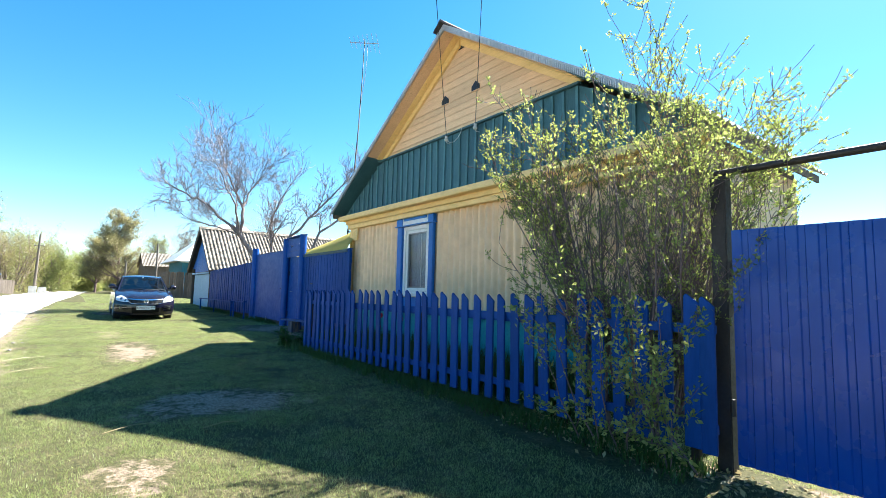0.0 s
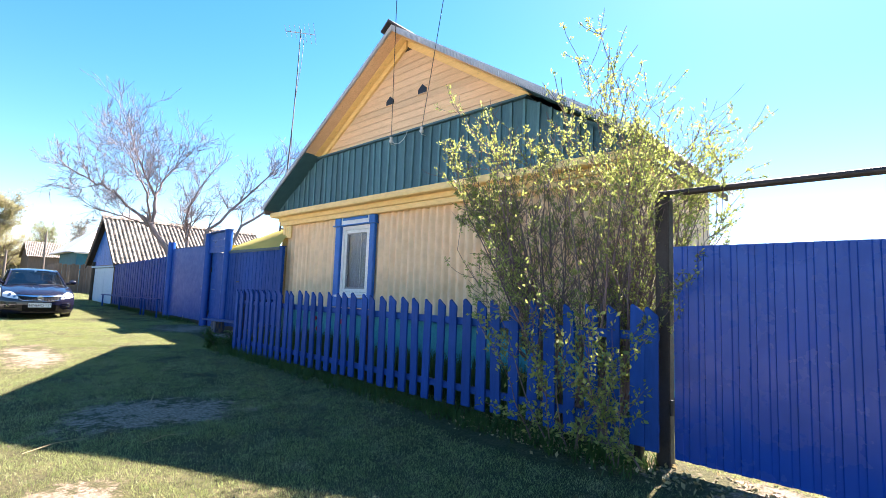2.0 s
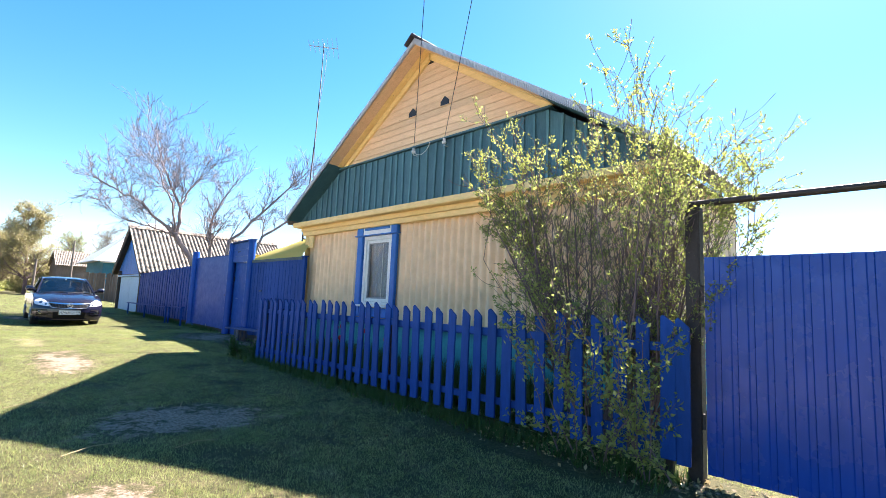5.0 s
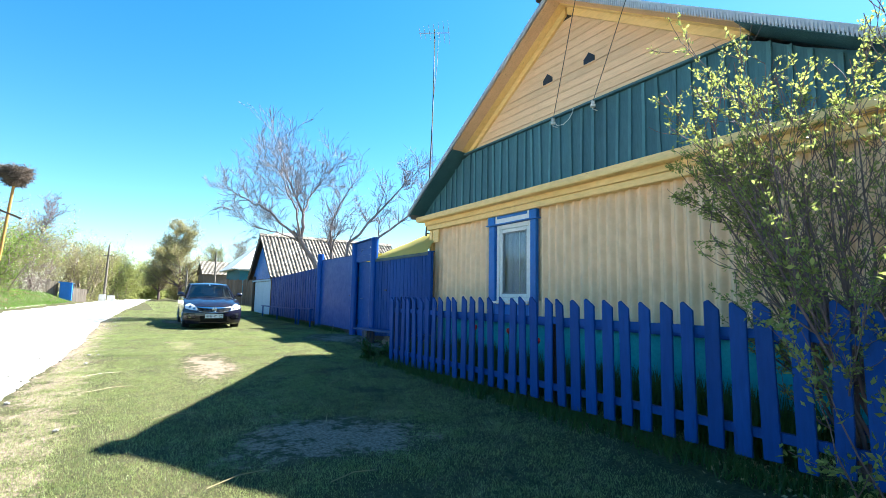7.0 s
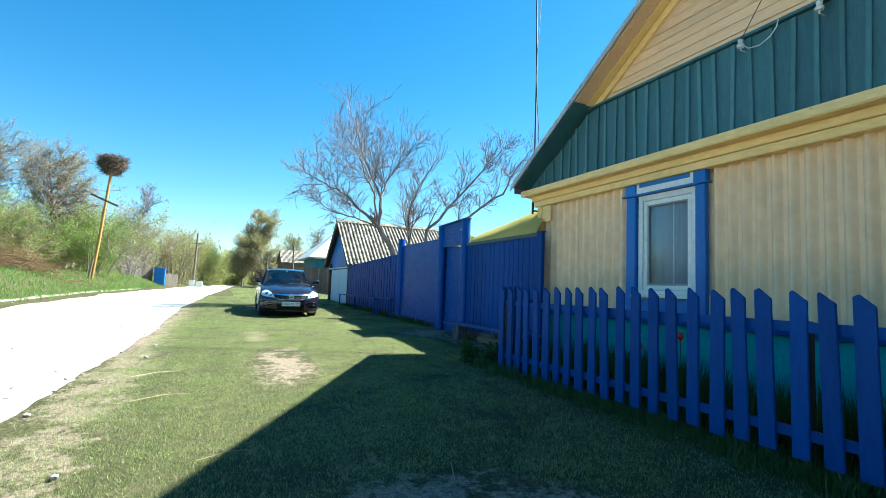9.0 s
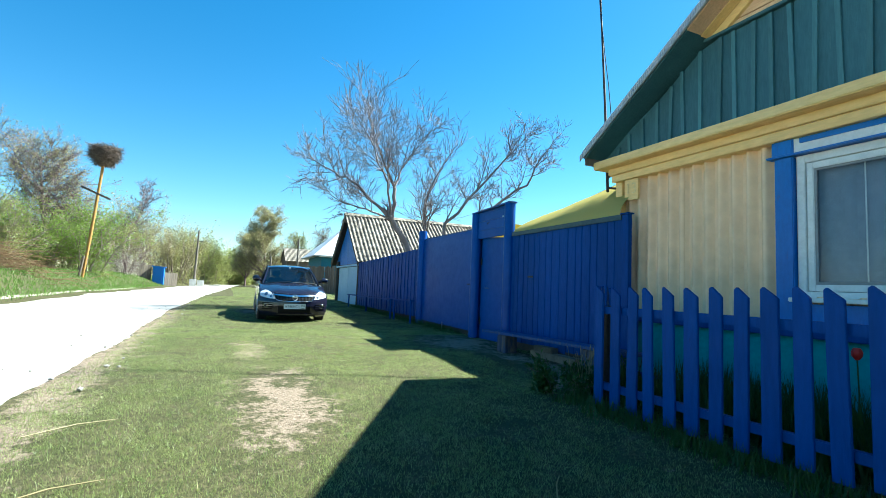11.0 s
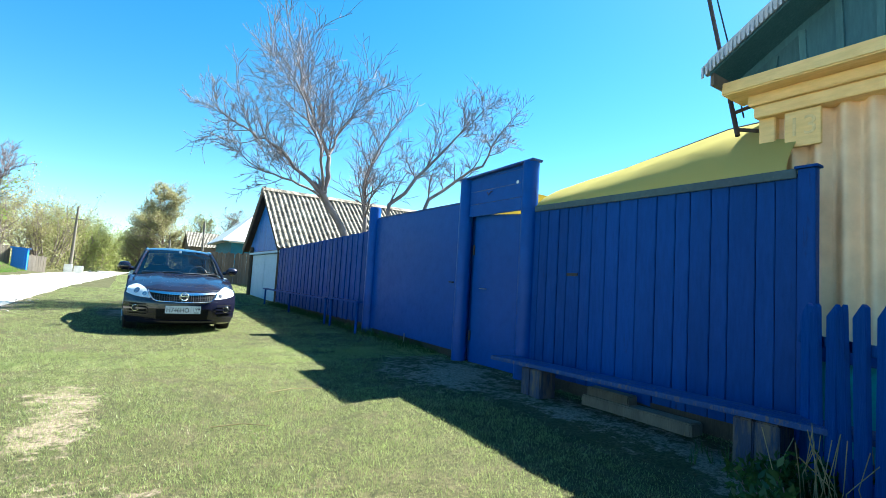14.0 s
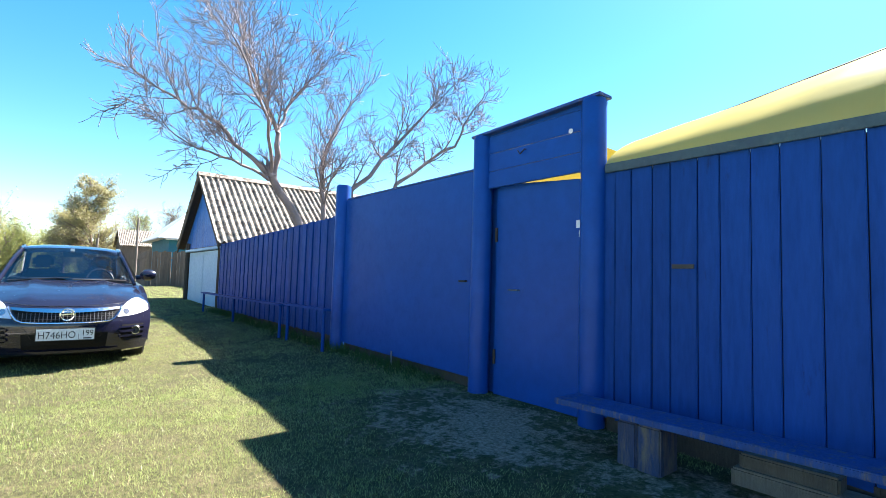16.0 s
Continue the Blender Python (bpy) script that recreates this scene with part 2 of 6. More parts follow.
GREY_WOOD = mat("weathered_grey_timber", (0.21, 0.17, 0.13), (0.13, 0.105, 0.085), 3, 0.85, bump=0.6, stretch=(4, 4, 0.5), rand=0.2, dirt_or_shade=(0.06, 0.05, 0.04), spot_amount=0.3)
DARK_WOOD = mat("dark_old_timber", (0.07, 0.05, 0.035), (0.045, 0.032, 0.024), 3, 0.85, bump=0.5, stretch=(3, 3, 0.6), rand=0.15)
LIGHT_BLUE = mat("pale_blue_paint", (0.36, 0.55, 0.72), (0.30, 0.48, 0.66), 2, 0.55, bump=0.2, dirt_or_shade=(0.2, 0.3, 0.4), spot_amount=0.25)
FILM = leaf_mat("yellow_awning_film", (0.52, 0.45, 0.15), (0.52, 0.45, 0.15), 0.4)
BARK = mat("walnut_bark", (0.28, 0.225, 0.22), (0.18, 0.142, 0.14), 3, 0.9, bump=0.6, bscale=30, dirt_or_shade=(0.36, 0.23, 0.06), spot_amount=0.3, dscale=5)
GREY_TWIG = mat("grey_brown_twigs", (0.27, 0.215, 0.18), (0.18, 0.14, 0.12), 4, 0.9)
BARK_DARK = mat("shrub_bark", (0.20, 0.14, 0.138), (0.13, 0.088, 0.09), 4, 0.9, bump=0.4)
LEAF = leaf_mat("young_shrub_leaves", (0.31, 0.345, 0.09), (0.12, 0.155, 0.045), 0.48)
LEAF_FAR = leaf_mat("spring_foliage", (0.26, 0.275, 0.085), (0.14, 0.155, 0.055), 0.45)
LEAF_OLIVE = leaf_mat("olive_buds", (0.29, 0.265, 0.12), (0.19, 0.17, 0.08), 0.45)
LEAF_BRIGHT = leaf_mat("fresh_green_foliage", (0.20, 0.27, 0.055), (0.095, 0.15, 0.032), 0.45)
BLOSSOM = leaf_mat("blossom", (0.62, 0.56, 0.48), (0.42, 0.38, 0.30), 0.3)
GRASS = leaf_mat("grass_blades", (0.36, 0.415, 0.155), (0.044, 0.054, 0.016), 0.45, ((0.38, 0.335, 0.20), (0.068, 0.112, 0.024)))
STRAW = leaf_mat("dry_straw", (0.36, 0.29, 0.15), (0.24, 0.19, 0.095), 0.2)
BANK_GRASS = leaf_mat("bank_grass", (0.15, 0.26, 0.045), (0.06, 0.125, 0.022), 0.45)
WEED = leaf_mat("dark_weeds", (0.05, 0.10, 0.02), (0.03, 0.06, 0.015), 0.35)
STEEL = mat("galvanised_steel", (0.42, 0.43, 0.45), None, 5, 0.4, metal=0.8)
BLACK = mat("black_plastic", (0.014, 0.014, 0.015), None, 5, 0.45)
GLASS = pane_mat("window_glass", (0.88, 0.90, 0.92), 0.02, 0.12)
NEST = mat("stork_nest_sticks", (0.17, 0.125, 0.10), (0.10, 0.075, 0.06), 3, 0.95, rand=0.4, island=True)
ORANGE_POLE = mat("ochre_pole", (0.46, 0.24, 0.055), (0.38, 0.19, 0.045), 2, 0.7, bump=0.3, stretch=(3, 3, 0.4))
CONCRETE = mat("old_concrete", (0.34, 0.32, 0.29), (0.25, 0.24, 0.22), 3, 0.9, bump=0.5)


def ground_mat():
    m, n, l, p = shader("meadow_ground")
    vec = coords(n, l, (1, 1, 1), False, True)
    fine, mid, broad = noise_tex(n, l, vec, 38, 6, 0.7), noise_tex(n, l, vec, 4.5, 5), noise_tex(n, l, vec, 0.55, 4)
    col = mix(n, l, ramp(n, l, broad, 0.3, 0.7), (0.095, 0.088, 0.036), (0.062, 0.064, 0.024))
    col = mix(n, l, ramp(n, l, mid, 0.45, 0.72, 0, 0.8), col, (0.145, 0.115, 0.064))
    col = mix(n, l, ramp(n, l, fine, 0.40, 0.62, 0, 0.85), col, (0.024, 0.026, 0.010))
    # bare trodden earth: a few worn places along the walked line
    bare = None
    for cx, cy, rx, ry in ((2.2, 5.2, 0.9, 0.75), (1.8, 9.8, 0.46, 1.6), (1.62, 12.9, 0.26, 1.1), (5.3, 13.4, 0.85, 1.3), (5.45, 11.2, 0.4, 1.6), (5.1, 9.7, 0.5, 0.5), (4.55, 0.1, 0.4, 1.4), (1.3, 3.4, 0.3, 0.35), (2.0, 20.5, 0.5, 1.2), (-0.02, 12.0, 0.36, 18.0)):
        sub = n.new("ShaderNodeVectorMath")
        sub.operation = "SUBTRACT"
        sub.inputs[1].default_value = (cx, cy, 0)
        l.new(vec, sub.inputs[0])
        sc = n.new("ShaderNodeVectorMath")
        sc.operation = "MULTIPLY"
        sc.inputs[1].default_value = (1 / rx, 1 / ry, 0)
        l.new(sub.outputs[0], sc.inputs[0])
        ln = n.new("ShaderNodeVectorMath")
        ln.operation = "LENGTH"
        l.new(sc.outputs[0], ln.inputs[0])
        one = ramp(n, l, ln.outputs["Value"], 0.0, 1.6, 0.95, 0)
        if bare is None:
            bare = one
        else:
            mx = n.new("ShaderNodeMath")
            mx.operation = "MAXIMUM"
            l.new(bare, mx.inputs[0]), l.new(one, mx.inputs[1])
            bare = mx.outputs[0]
    add = n.new("ShaderNodeMath")
    two = n.new("ShaderNodeMath")
    l.new(ramp(n, l, noise_tex(n, l, vec, 2.6, 5, 0.7), 0.25, 0.75, -0.75, 0.35), two.inputs[0])
    l.new(ramp(n, l, noise_tex(n, l, vec, 13, 5, 0.75), 0.25, 0.75, -0.62, 0.40), two.inputs[1])
    l.new(bare, add.inputs[0]), l.new(two.outputs[0], add.inputs[1])
    earth = mix(n, l, ramp(n, l, fine, 0.40, 0.64), (0.30, 0.23, 0.175), (0.115, 0.083, 0.058))
    col = mix(n, l, ramp(n, l, add.outputs[0], 0.16, 0.46), col, earth)
    l.new(col, p.inputs["Base Color"])
    p.inputs["Roughness"].default_value = 0.95
    p.inputs["Specular IOR Level"].default_value = 0.2
    b = n.new("ShaderNodeBump")
    b.inputs["Strength"].default_value, b.inputs["Distance"].default_value = 0.8, 0.03
    l.new(fine, b.inputs["Height"]), l.new(b.outputs[0], p.inputs["Normal"])
    return m


def road_mat():
    m, n, l, p = shader("pale_gravel_road")
    vec = coords(n, l, (1, 1, 1), False, True)
    fine, mid, broad = noise_tex(n, l, vec, 55, 6, 0.75), noise_tex(n, l, vec, 3.0, 5), noise_tex(n, l, vec, 0.35, 3)
    col = mix(n, l, ramp(n, l, broad, 0.3, 0.7), (0.60, 0.56, 0.51), (0.50, 0.46, 0.41))
    col = mix(n, l, ramp(n, l, mid, 0.45, 0.75, 0, 0.6), col, (0.40, 0.36, 0.31))
    col = mix(n, l, ramp(n, l, fine, 0.5, 0.75, 0, 0.6), col, (0.30, 0.27, 0.24))
    l.new(col, p.inputs["Base Color"])
    p.inputs["Roughness"].default_value = 0.95
    b = n.new("ShaderNodeBump")
    b.inputs["Strength"].default_value, b.inputs["Distance"].default_value = 0.6, 0.02
    l.new(fine, b.inputs["Height"]), l.new(b.outputs[0], p.inputs["Normal"])
    return m


GROUND, ROAD = ground_mat(), road_mat()


# ---- ground and road ----
def ease(a, b, x):
    t = min(1.0, max(0.0, (x - a) / (b - a)))
    return t * t * (3 - 2 * t)


def drift(y):
    """How far the street has bent to the east at y."""
    return 0.045 * max(0.0, y - 20) if y < 150 else 5.85


def road_edge(y):
    """The grassy east edge of the road."""
    return drift(y) - 0.32 + 0.24 * ease(8, 13, y)


def ground_z(x, y):
    xs = x - drift(y)
    z = 0.02 + 0.0135 * min(30.0, max(-12.0, y)) + 0.03 * ease(4, 7, xs)
    z += 0.9 * ease(-5.2, -8.2, xs) * ease(2, 16, y)
    z -= 0.05 * ease(0.6, -0.8, xs) * ease(-5.6, -4.4, xs)
    near = 0.05 if abs(x) < 14 and -4 < y < 40 else 0.12
    z += near * 0.35 * (noise.noise((0.7 * x, 0.7 * y, 3.1)) + 0.5 * noise.noise((2.1 * x, 2.1 * y, 7.7)))
    return z


def axis_steps(marks):
    out = []
    for a, b, s in marks:
        out += list(np.arange(a, b, s))
    return out + [marks[-1][1]]


xs = axis_steps([(-1500, -300, 300), (-300, -60, 40), (-60, -16, 4), (-16, 9, 0.25), (9, 30, 3), (30, 300, 45), (300, 1500, 300)])
ys = axis_steps([(-1500, -300, 300), (-300, -40, 40), (-40, -6, 4), (-6, 32, 0.25), (32, 80, 1.5), (80, 180, 10), (180, 600, 60), (600, 2400, 300)])
solo("ground", Geo().grid([[(x, y, ground_z(x, y)) for x in xs] for y in ys]), GROUND, "short spring grass with worn earth patches", "ground", kind="structure", smooth=True)

rows = []
for y in axis_steps([(-80, -8, 4), (-8, 45, 0.14), (45, 150, 2.5)]):
    right = road_edge(y) + 0.11 * noise.noise((0, 0.45 * y, 1.0)) + 0.05 * noise.noise((0, 2.3 * y, 5.0)) + 0.03 * noise.noise((0, 7 * y, 2.0))
    left = drift(y) - 4.45 + 0.25 * noise.noise((4, 0.35 * y, 1.0)) + 0.12 * noise.noise((4, 2.1 * y, 5.0))
    cols = [left + (right - left) * k / 16 for k in range(17)]
    rows.append([(x, y, ground_z(x, y) + (0.016 if 0 < k < 16 else -0.012)) for k, x in enumerate(cols)])
solo("road", Geo().grid(rows), ROAD, "pale dusty gravel village road", "road", kind="structure", smooth=True)

# worn sandy strip beyond the road's west edge
rows = []
for y in axis_steps([(6, 42, 0.3)]):
    c = drift(y) - 5.25 + 0.15 * noise.noise((9, 0.3 * y, 2.0))
    w = 0.20 + 0.08 * noise.noise((3, 0.8 * y, 2.0))
    rows.append([(c + w * (k / 4 - 0.5) * 2, y, ground_z(c + w * (k / 4 - 0.5) * 2, y) + (0.016 if 0 < k < 4 else -0.01)) for k in range(5)])
solo("road_edge_track", Geo().grid(rows), mat("sandy_earth", (0.36, 0.31, 0.25), (0.26, 0.22, 0.17), 2, 0.95, bump=0.6, world_space=True), "narrow sandy track beside the road", "track", kind="structure", smooth=True)


# ---- the house ----
WALL_X, Y0, Y1, MID, APEX_Z, SLOPE = 6.26, 2.09, 10.36, 6.22, 6.02, 0.645


def verge_z(y, drop=0.0):
    return APEX_Z - SLOPE * abs(y - MID) - drop


def wave_rows(y0, y1, z0, z1, x, period=0.165, amp=0.042, nz=2):
    n = max(8, int((y1 - y0) / period * 14))
    out = []
    for i in range(nz):
        z = z0 + (z1 - z0) * i / (nz - 1)
        out.append([(x + amp * math.cos(2 * math.pi * (y0 + (y1 - y0) * k / n) / period), y0 + (y1 - y0) * k / n, z) for k in range(n + 1)])
    return out


house = thing("house", "yellow village house with a green skirted gable and grey metal roof", "house")
# the front wall leaves the window opening free
WY0, WY1, WZ0, WZ1 = 7.10, 8.02, 1.26, 2.62
END_X = 9.4
front = [(6.30, 6.50, Y0 + 0.03, WY0, 0.95, 3.08), (6.30, 6.50, WY1, Y1 - 0.03, 0.95, 3.08), (6.30, 6.50, WY0, WY1, 0.95, WZ0), (6.30, 6.50, WY0, WY1, WZ1, 3.08)]
sides = [(6.50, END_X, Y0 + 0.03, Y0 + 0.25, 0.95, 3.08), (6.50, END_X, Y1 - 0.25, Y1 - 0.03, 0.95, 3.08), (END_X - 0.2, END_X, Y0 + 0.25, Y1 - 0.25, 0.95, 3.08)]
boxes("wall", front + sides, YELLOW, house)
part("attic_floor", Geo().box(6.30, END_X, Y0 + 0.05, Y1 - 0.05, 3.08, 3.2), GREY_WOOD, house)
part("inner_floor", Geo().box(6.5, END_X - 0.2, Y0 + 0.25, Y1 - 0.25, 0.9, 1.0), GREY_WOOD, house)
plinth = Geo().box(6.24, END_X, Y0, Y1, -0.2, 0.95)
part("plinth", plinth, TEAL, house, "teal painted plinth")
part("plinth_ledge", Geo().box(6.17, 6.30, Y0 - 0.02, Y1 - 0.1, 0.885, 0.99), BLUE, house, "dark blue ledge board", bevel=0.006)
part("plinth_ledge", Geo().box(6.18, 6.24, Y0, Y1 - 0.15, 0.16, 0.24), BLUE, house, "dark blue ledge board", bevel=0.006)
# corrugated sheets of the front, lapped a little over one another
seams = [Y0, 3.3, 4.45, 5.6, 6.76, 6.93]
for a, b in list(zip(seams, seams[1:])) + [(8.23, 9.30), (9.30, Y1)]:
    odd = 0.006 * (int(a * 10) % 3)
    part("sheet", Geo().slab(wave_rows(a - 0.012, b + 0.012, 0.985 + 0.01 * odd, 2.80, WALL_X + odd), (0.007, 0, 0)), YELLOW, house, smooth=True)
part("sheet", Geo().slab(wave_rows(6.93, 8.23, 0.985, 1.27, WALL_X + 0.003), (0.007, 0, 0)), YELLOW, house, smooth=True)
# corner boards and cornice
part("corner_board", Geo().box(6.20, 6.31, Y1 - 0.10, Y1 + 0.02, 0.98, 2.80), YELLOW_BOARD, house, bevel=0.006)
part("corner_board", Geo().box(6.20, 6.31, Y0 - 0.02, Y0 + 0.10, 0.98, 2.80), YELLOW_BOARD, house, bevel=0.006)
part("cornice", Geo().box(6.13, 6.30, Y0 - 0.10, Y1 + 0.03, 2.79, 2.885), YELLOW_BOARD, house, bevel=0.006)
part("cornice", Geo().box(6.09, 6.298, Y0 - 0.12, Y1 + 0.06, 2.887, 2.975), YELLOW_BOARD, house, bevel=0.008)
part("cornice", Geo().box(5.94, 6.296, Y0 - 0.22, Y1 + 0.20, 2.977, 3.085), YELLOW_BOARD, house, bevel=0.012)
# green boarded skirt of the gable: each board and its batten
rnd = random.Random(5)
skirt = part("skirt_backing", Geo().prism([(Y0 - 0.2, 3.09), (Y1 + 0.2, 3.09), (Y1 + 0.2, 3.2), (MID + (APEX_Z - 4.28) / SLOPE - 0.1, 4.12), (MID - (APEX_Z - 4.28) / SLOPE + 0.1, 4.12), (Y0 - 0.2, 3.2)], 6.14, 6.29), GREEN, house)
y = Y0 - 0.15
while y < Y1 + 0.15:
    w = rnd.uniform(0.185, 0.225)
    top = [min(4.13, verge_z(yy, 0.17)) for yy in (y, y + w)]
    if min(top) > 3.12:
        part("board", Geo().prism([(y + 0.004, 3.088), (y + w - 0.004, 3.088), (y + w - 0.004, top[1]), (y + 0.004, top[0])], 6.115, 6.138), GREEN, skirt)
        bx = rnd.uniform(-0.008, 0.008)
        lean = rnd.uniform(-0.03, 0.03)
        part("batten", Geo().prism([(y - 0.022 + bx, 3.086), (y + 0.022 + bx, 3.086), (y + 0.022 + bx + lean, top[0] - 0.01), (y - 0.022 + bx + lean, top[0] - 0.01)], 6.088, 6.113), GREEN_PALE, skirt)
    y += w
hw = (APEX_Z - 4.30) / SLOPE
part("skirt_cap", Geo().box(6.06, 6.29, MID - hw, MID + hw, 4.135, 4.17), GREEN, house, bevel=0.005)
# cream planks of the gable
gable = part("gable_backing", Geo().prism([(MID - hw, 4.17), (MID + hw, 4.17), (MID, APEX_Z - 0.12)], 6.22, 6.29), DARK_WOOD, house)
z, k = 4.174, 0
while z < APEX_Z - 0.30:
    h = rnd.uniform(0.118, 0.142)
    tilt = rnd.uniform(-0.004, 0.004)
    half0, half1 = (APEX_Z - 0.13 - z) / SLOPE, max(0.05, (APEX_Z - 0.13 - z - h) / SLOPE)
    part("plank", Geo().prism([(MID - half0, z), (MID + half0, z + tilt), (MID + half1, z + h - 0.007), (MID - half1, z + h - 0.007)], 6.195 + rnd.uniform(-0.004, 0.004), 6.219), CREAM_PLANK, gable)
    z += h
for cy in (6.66, 5.80):
    # the planks are not cut: a black plate paints the shade inside the vent
    part("vent", Geo().prism([(cy - 0.10, 4.82), (cy + 0.10, 4.82), (cy + 0.10, 4.90), (cy, 4.985), (cy - 0.10, 4.90)], 6.178, 6.20), BLACK, gable, "black house-shaped plate for the shade in an attic vent")
    part("vent_edge", Geo().prism([(cy - 0.115, 4.800), (cy + 0.115, 4.800), (cy + 0.115, 4.815), (cy - 0.115, 4.815)], 6.170, 6.193), CREAM_PLANK, gable)
# moulding under the verge, then soffit and roof
for s in (-1, 1):
    m0 = MID + s * 0.02
    part("rake_moulding", Geo().prism([(m0, APEX_Z - 0.096), (MID + s * hw, 4.204), (MID + s * (hw - 0.13), 4.174), (m0, APEX_Z - 0.235)], 6.15, 6.193), YELLOW_BOARD, house)
    lo_y = MID + s * 4.36
    cut = MID + s * hw
    part("soffit", Geo().prism([(MID, verge_z(MID, 0.06)), (cut, verge_z(cut, 0.06)), (cut, verge_z(cut, 0.085)), (MID, verge_z(MID, 0.085))], 5.80, 6.29), CREAM_PLANK, house, "cream verge soffit")
    part("soffit_board", Geo().prism([(MID, verge_z(MID, 0.087)), (cut, verge_z(cut, 0.087)), (cut, verge_z(cut, 0.10)), (MID, verge_z(MID, 0.10))], 6.02, 6.14), YELLOW_BOARD, house)
    part("soffit_low", Geo().prism([(cut, verge_z(cut, 0.06)), (lo_y, verge_z(lo_y, 0.06)), (lo_y, verge_z(lo_y, 0.085)), (cut, verge_z(cut, 0.085))], 5.80, 6.29), GREEN, house, "green verge soffit")
    # corrugated roof sheet: waves run down the slope, so its front edge shows steps across
    rws = []
    nx = 8 * 23
    for yy in (MID, MID + s * 1.5, MID + s * 3.0, lo_y + s * 0.06):
        rws.append([(5.775 + (END_X - 5.475) * k / nx, yy, verge_z(yy, -0.01) + 0.018 * math.cos(2 * math.pi * k / 8)) for k in range(nx + 1)])
    part("roof", Geo().slab(rws, (0, 0, -0.012)), ROOF_STEEL, house, "grey corrugated roof sheets", smooth=True)
    # toothed front edge of the roof covering
    edge = Geo()
    steps = 140
    for k in range(steps):
        ya, yb = MID + s * 4.42 * k / steps, MID + s * 4.42 * (k + 0.55) / steps
        edge.prism([(ya, verge_z(ya, 0.0)), (yb, verge_z(yb, 0.0)), (yb, verge_z(yb, 0.085)), (ya, verge_z(ya, 0.085))], 5.752, 5.764)
    part("verge_teeth", edge, ROOF_STEEL, house, "toothed grey verge strip")
    part("verge_strip", Geo().prism([(MID, verge_z(MID, -0.03)), (lo_y, verge_z(lo_y, -0.03)), (lo_y, verge_z(lo_y, 0.055)), (MID, verge_z(MID, 0.055))], 5.764, 5.795), ROOF_STEEL, house)
    part("fascia", Geo().box(5.81, END_X + 0.1, min(lo_y, lo_y - s * 0.03), max(lo_y, lo_y - s * 0.03), verge_z(lo_y, 0.17), verge_z(lo_y, 0.07)), GREY_WOOD, house)
part("ridge_cap", Geo().prism([(MID - 0.20, APEX_Z - 0.06), (MID, APEX_Z + 0.10), (MID + 0.20, APEX_Z - 0.06), (MID + 0.19, APEX_Z - 0.09), (MID, APEX_Z + 0.06), (MID - 0.19, APEX_Z - 0.09)], 5.69, END_X + 0.4), RIDGE, house, "dark rusty ridge cap")
part("back_gable", Geo().prism([(Y0, 3.0), (Y1, 3.0), (MID, APEX_Z - 0.1)], END_X - 0.15, END_X - 0.02), GREY_WOOD, house)

# window with its carved surround
win = part("window", Geo().box(6.24, 6.34, WY0, WY1, WZ0, WZ0 + 0.055), WHITE, house, "white plastic window")
part("window_frame", Geo().box(6.235, 6.335, WY0, WY0 + 0.075, WZ0 + 0.055, WZ1).box(6.235, 6.335, WY1 - 0.075, WY1, WZ0 + 0.055, WZ1).box(6.235, 6.335, WY0 + 0.075, WY1 - 0.075, WZ1 - 0.075, WZ1), WHITE, win, bevel=0.005)
part("sash", Geo().box(6.25, 6.31, WY0 + 0.08, WY0 + 0.14, WZ0 + 0.06, WZ1 - 0.08).box(6.25, 6.31, WY1 - 0.14, WY1 - 0.08, WZ0 + 0.06, WZ1 - 0.08).box(6.25, 6.31, WY0 + 0.14, WY1 - 0.14, WZ1 - 0.14, WZ1 - 0.08).box(6.25, 6.31, WY0 + 0.14, WY1 - 0.14, WZ0 + 0.06, WZ0 + 0.12), WHITE, win, bevel=0.005)
pane = part("pane", Geo().box(6.275, 6.281, WY0 + 0.13, WY1 - 0.13, WZ0 + 0.11, WZ1 - 0.13), GLASS, win)
pane.visible_shadow = False
part("sill", Geo().box(6.12, 6.26, WY0 - 0.03, WY1 + 0.03, WZ0 - 0.045, WZ0 - 0.005), WHITE, win, "white window sill", bevel=0.006)
CURTAIN = mat("grey_net_curtain", (0.30, 0.34, 0.40), (0.25, 0.285, 0.34), 2, 0.9, bump=0.1)
cur = [[(6.345 + 0.008 * math.sin(40 * (WY0 + 0.02 * k)), WY0 - 0.1 + 0.02 * k, zz) for k in range(0, 30)] for zz in (1.2, 2.66)]
part("curtain", Geo().slab(cur, (0.004, 0, 0)), CURTAIN, win, "grey net curtain", smooth=True)
cur = [[(6.35 + 0.008 * math.sin(40 * (7.53 + 0.02 * k)), 7.53 + 0.02 * k, zz) for k in range(0, 32)] for zz in (1.2, 2.66)]
part("curtain", Geo().slab(cur, (0.004, 0, 0)), CURTAIN, win, "grey net curtain", smooth=True)
part("curtain_edge", Geo().box(6.328, 6.334, 7.505, 7.515, 1.3, 2.6), WHITE, win, "pale curtain hem")
boxes("net_frame", [(6.262, 6.274, 7.235, 7.262, 1.38, 2.485), (6.262, 6.274, 7.858, 7.885, 1.38, 2.485), (6.262, 6.274, 7.262, 7.858, 2.458, 2.485), (6.262, 6.274, 7.262, 7.858, 1.38, 1.407)], mat("grey_net_frame", (0.30, 0.30, 0.31), None, 3, 0.5), win, "grey insect net frame")
part("trim", Geo().box(6.19, 6.26, 8.03, 8.20, 1.02, 2.62), BLUE_TRIM, win, bevel=0.008)
part("trim", Geo().box(6.19, 6.26, 6.95, 7.09, 1.02, 2.62), BLUE_TRIM, win, bevel=0.008)
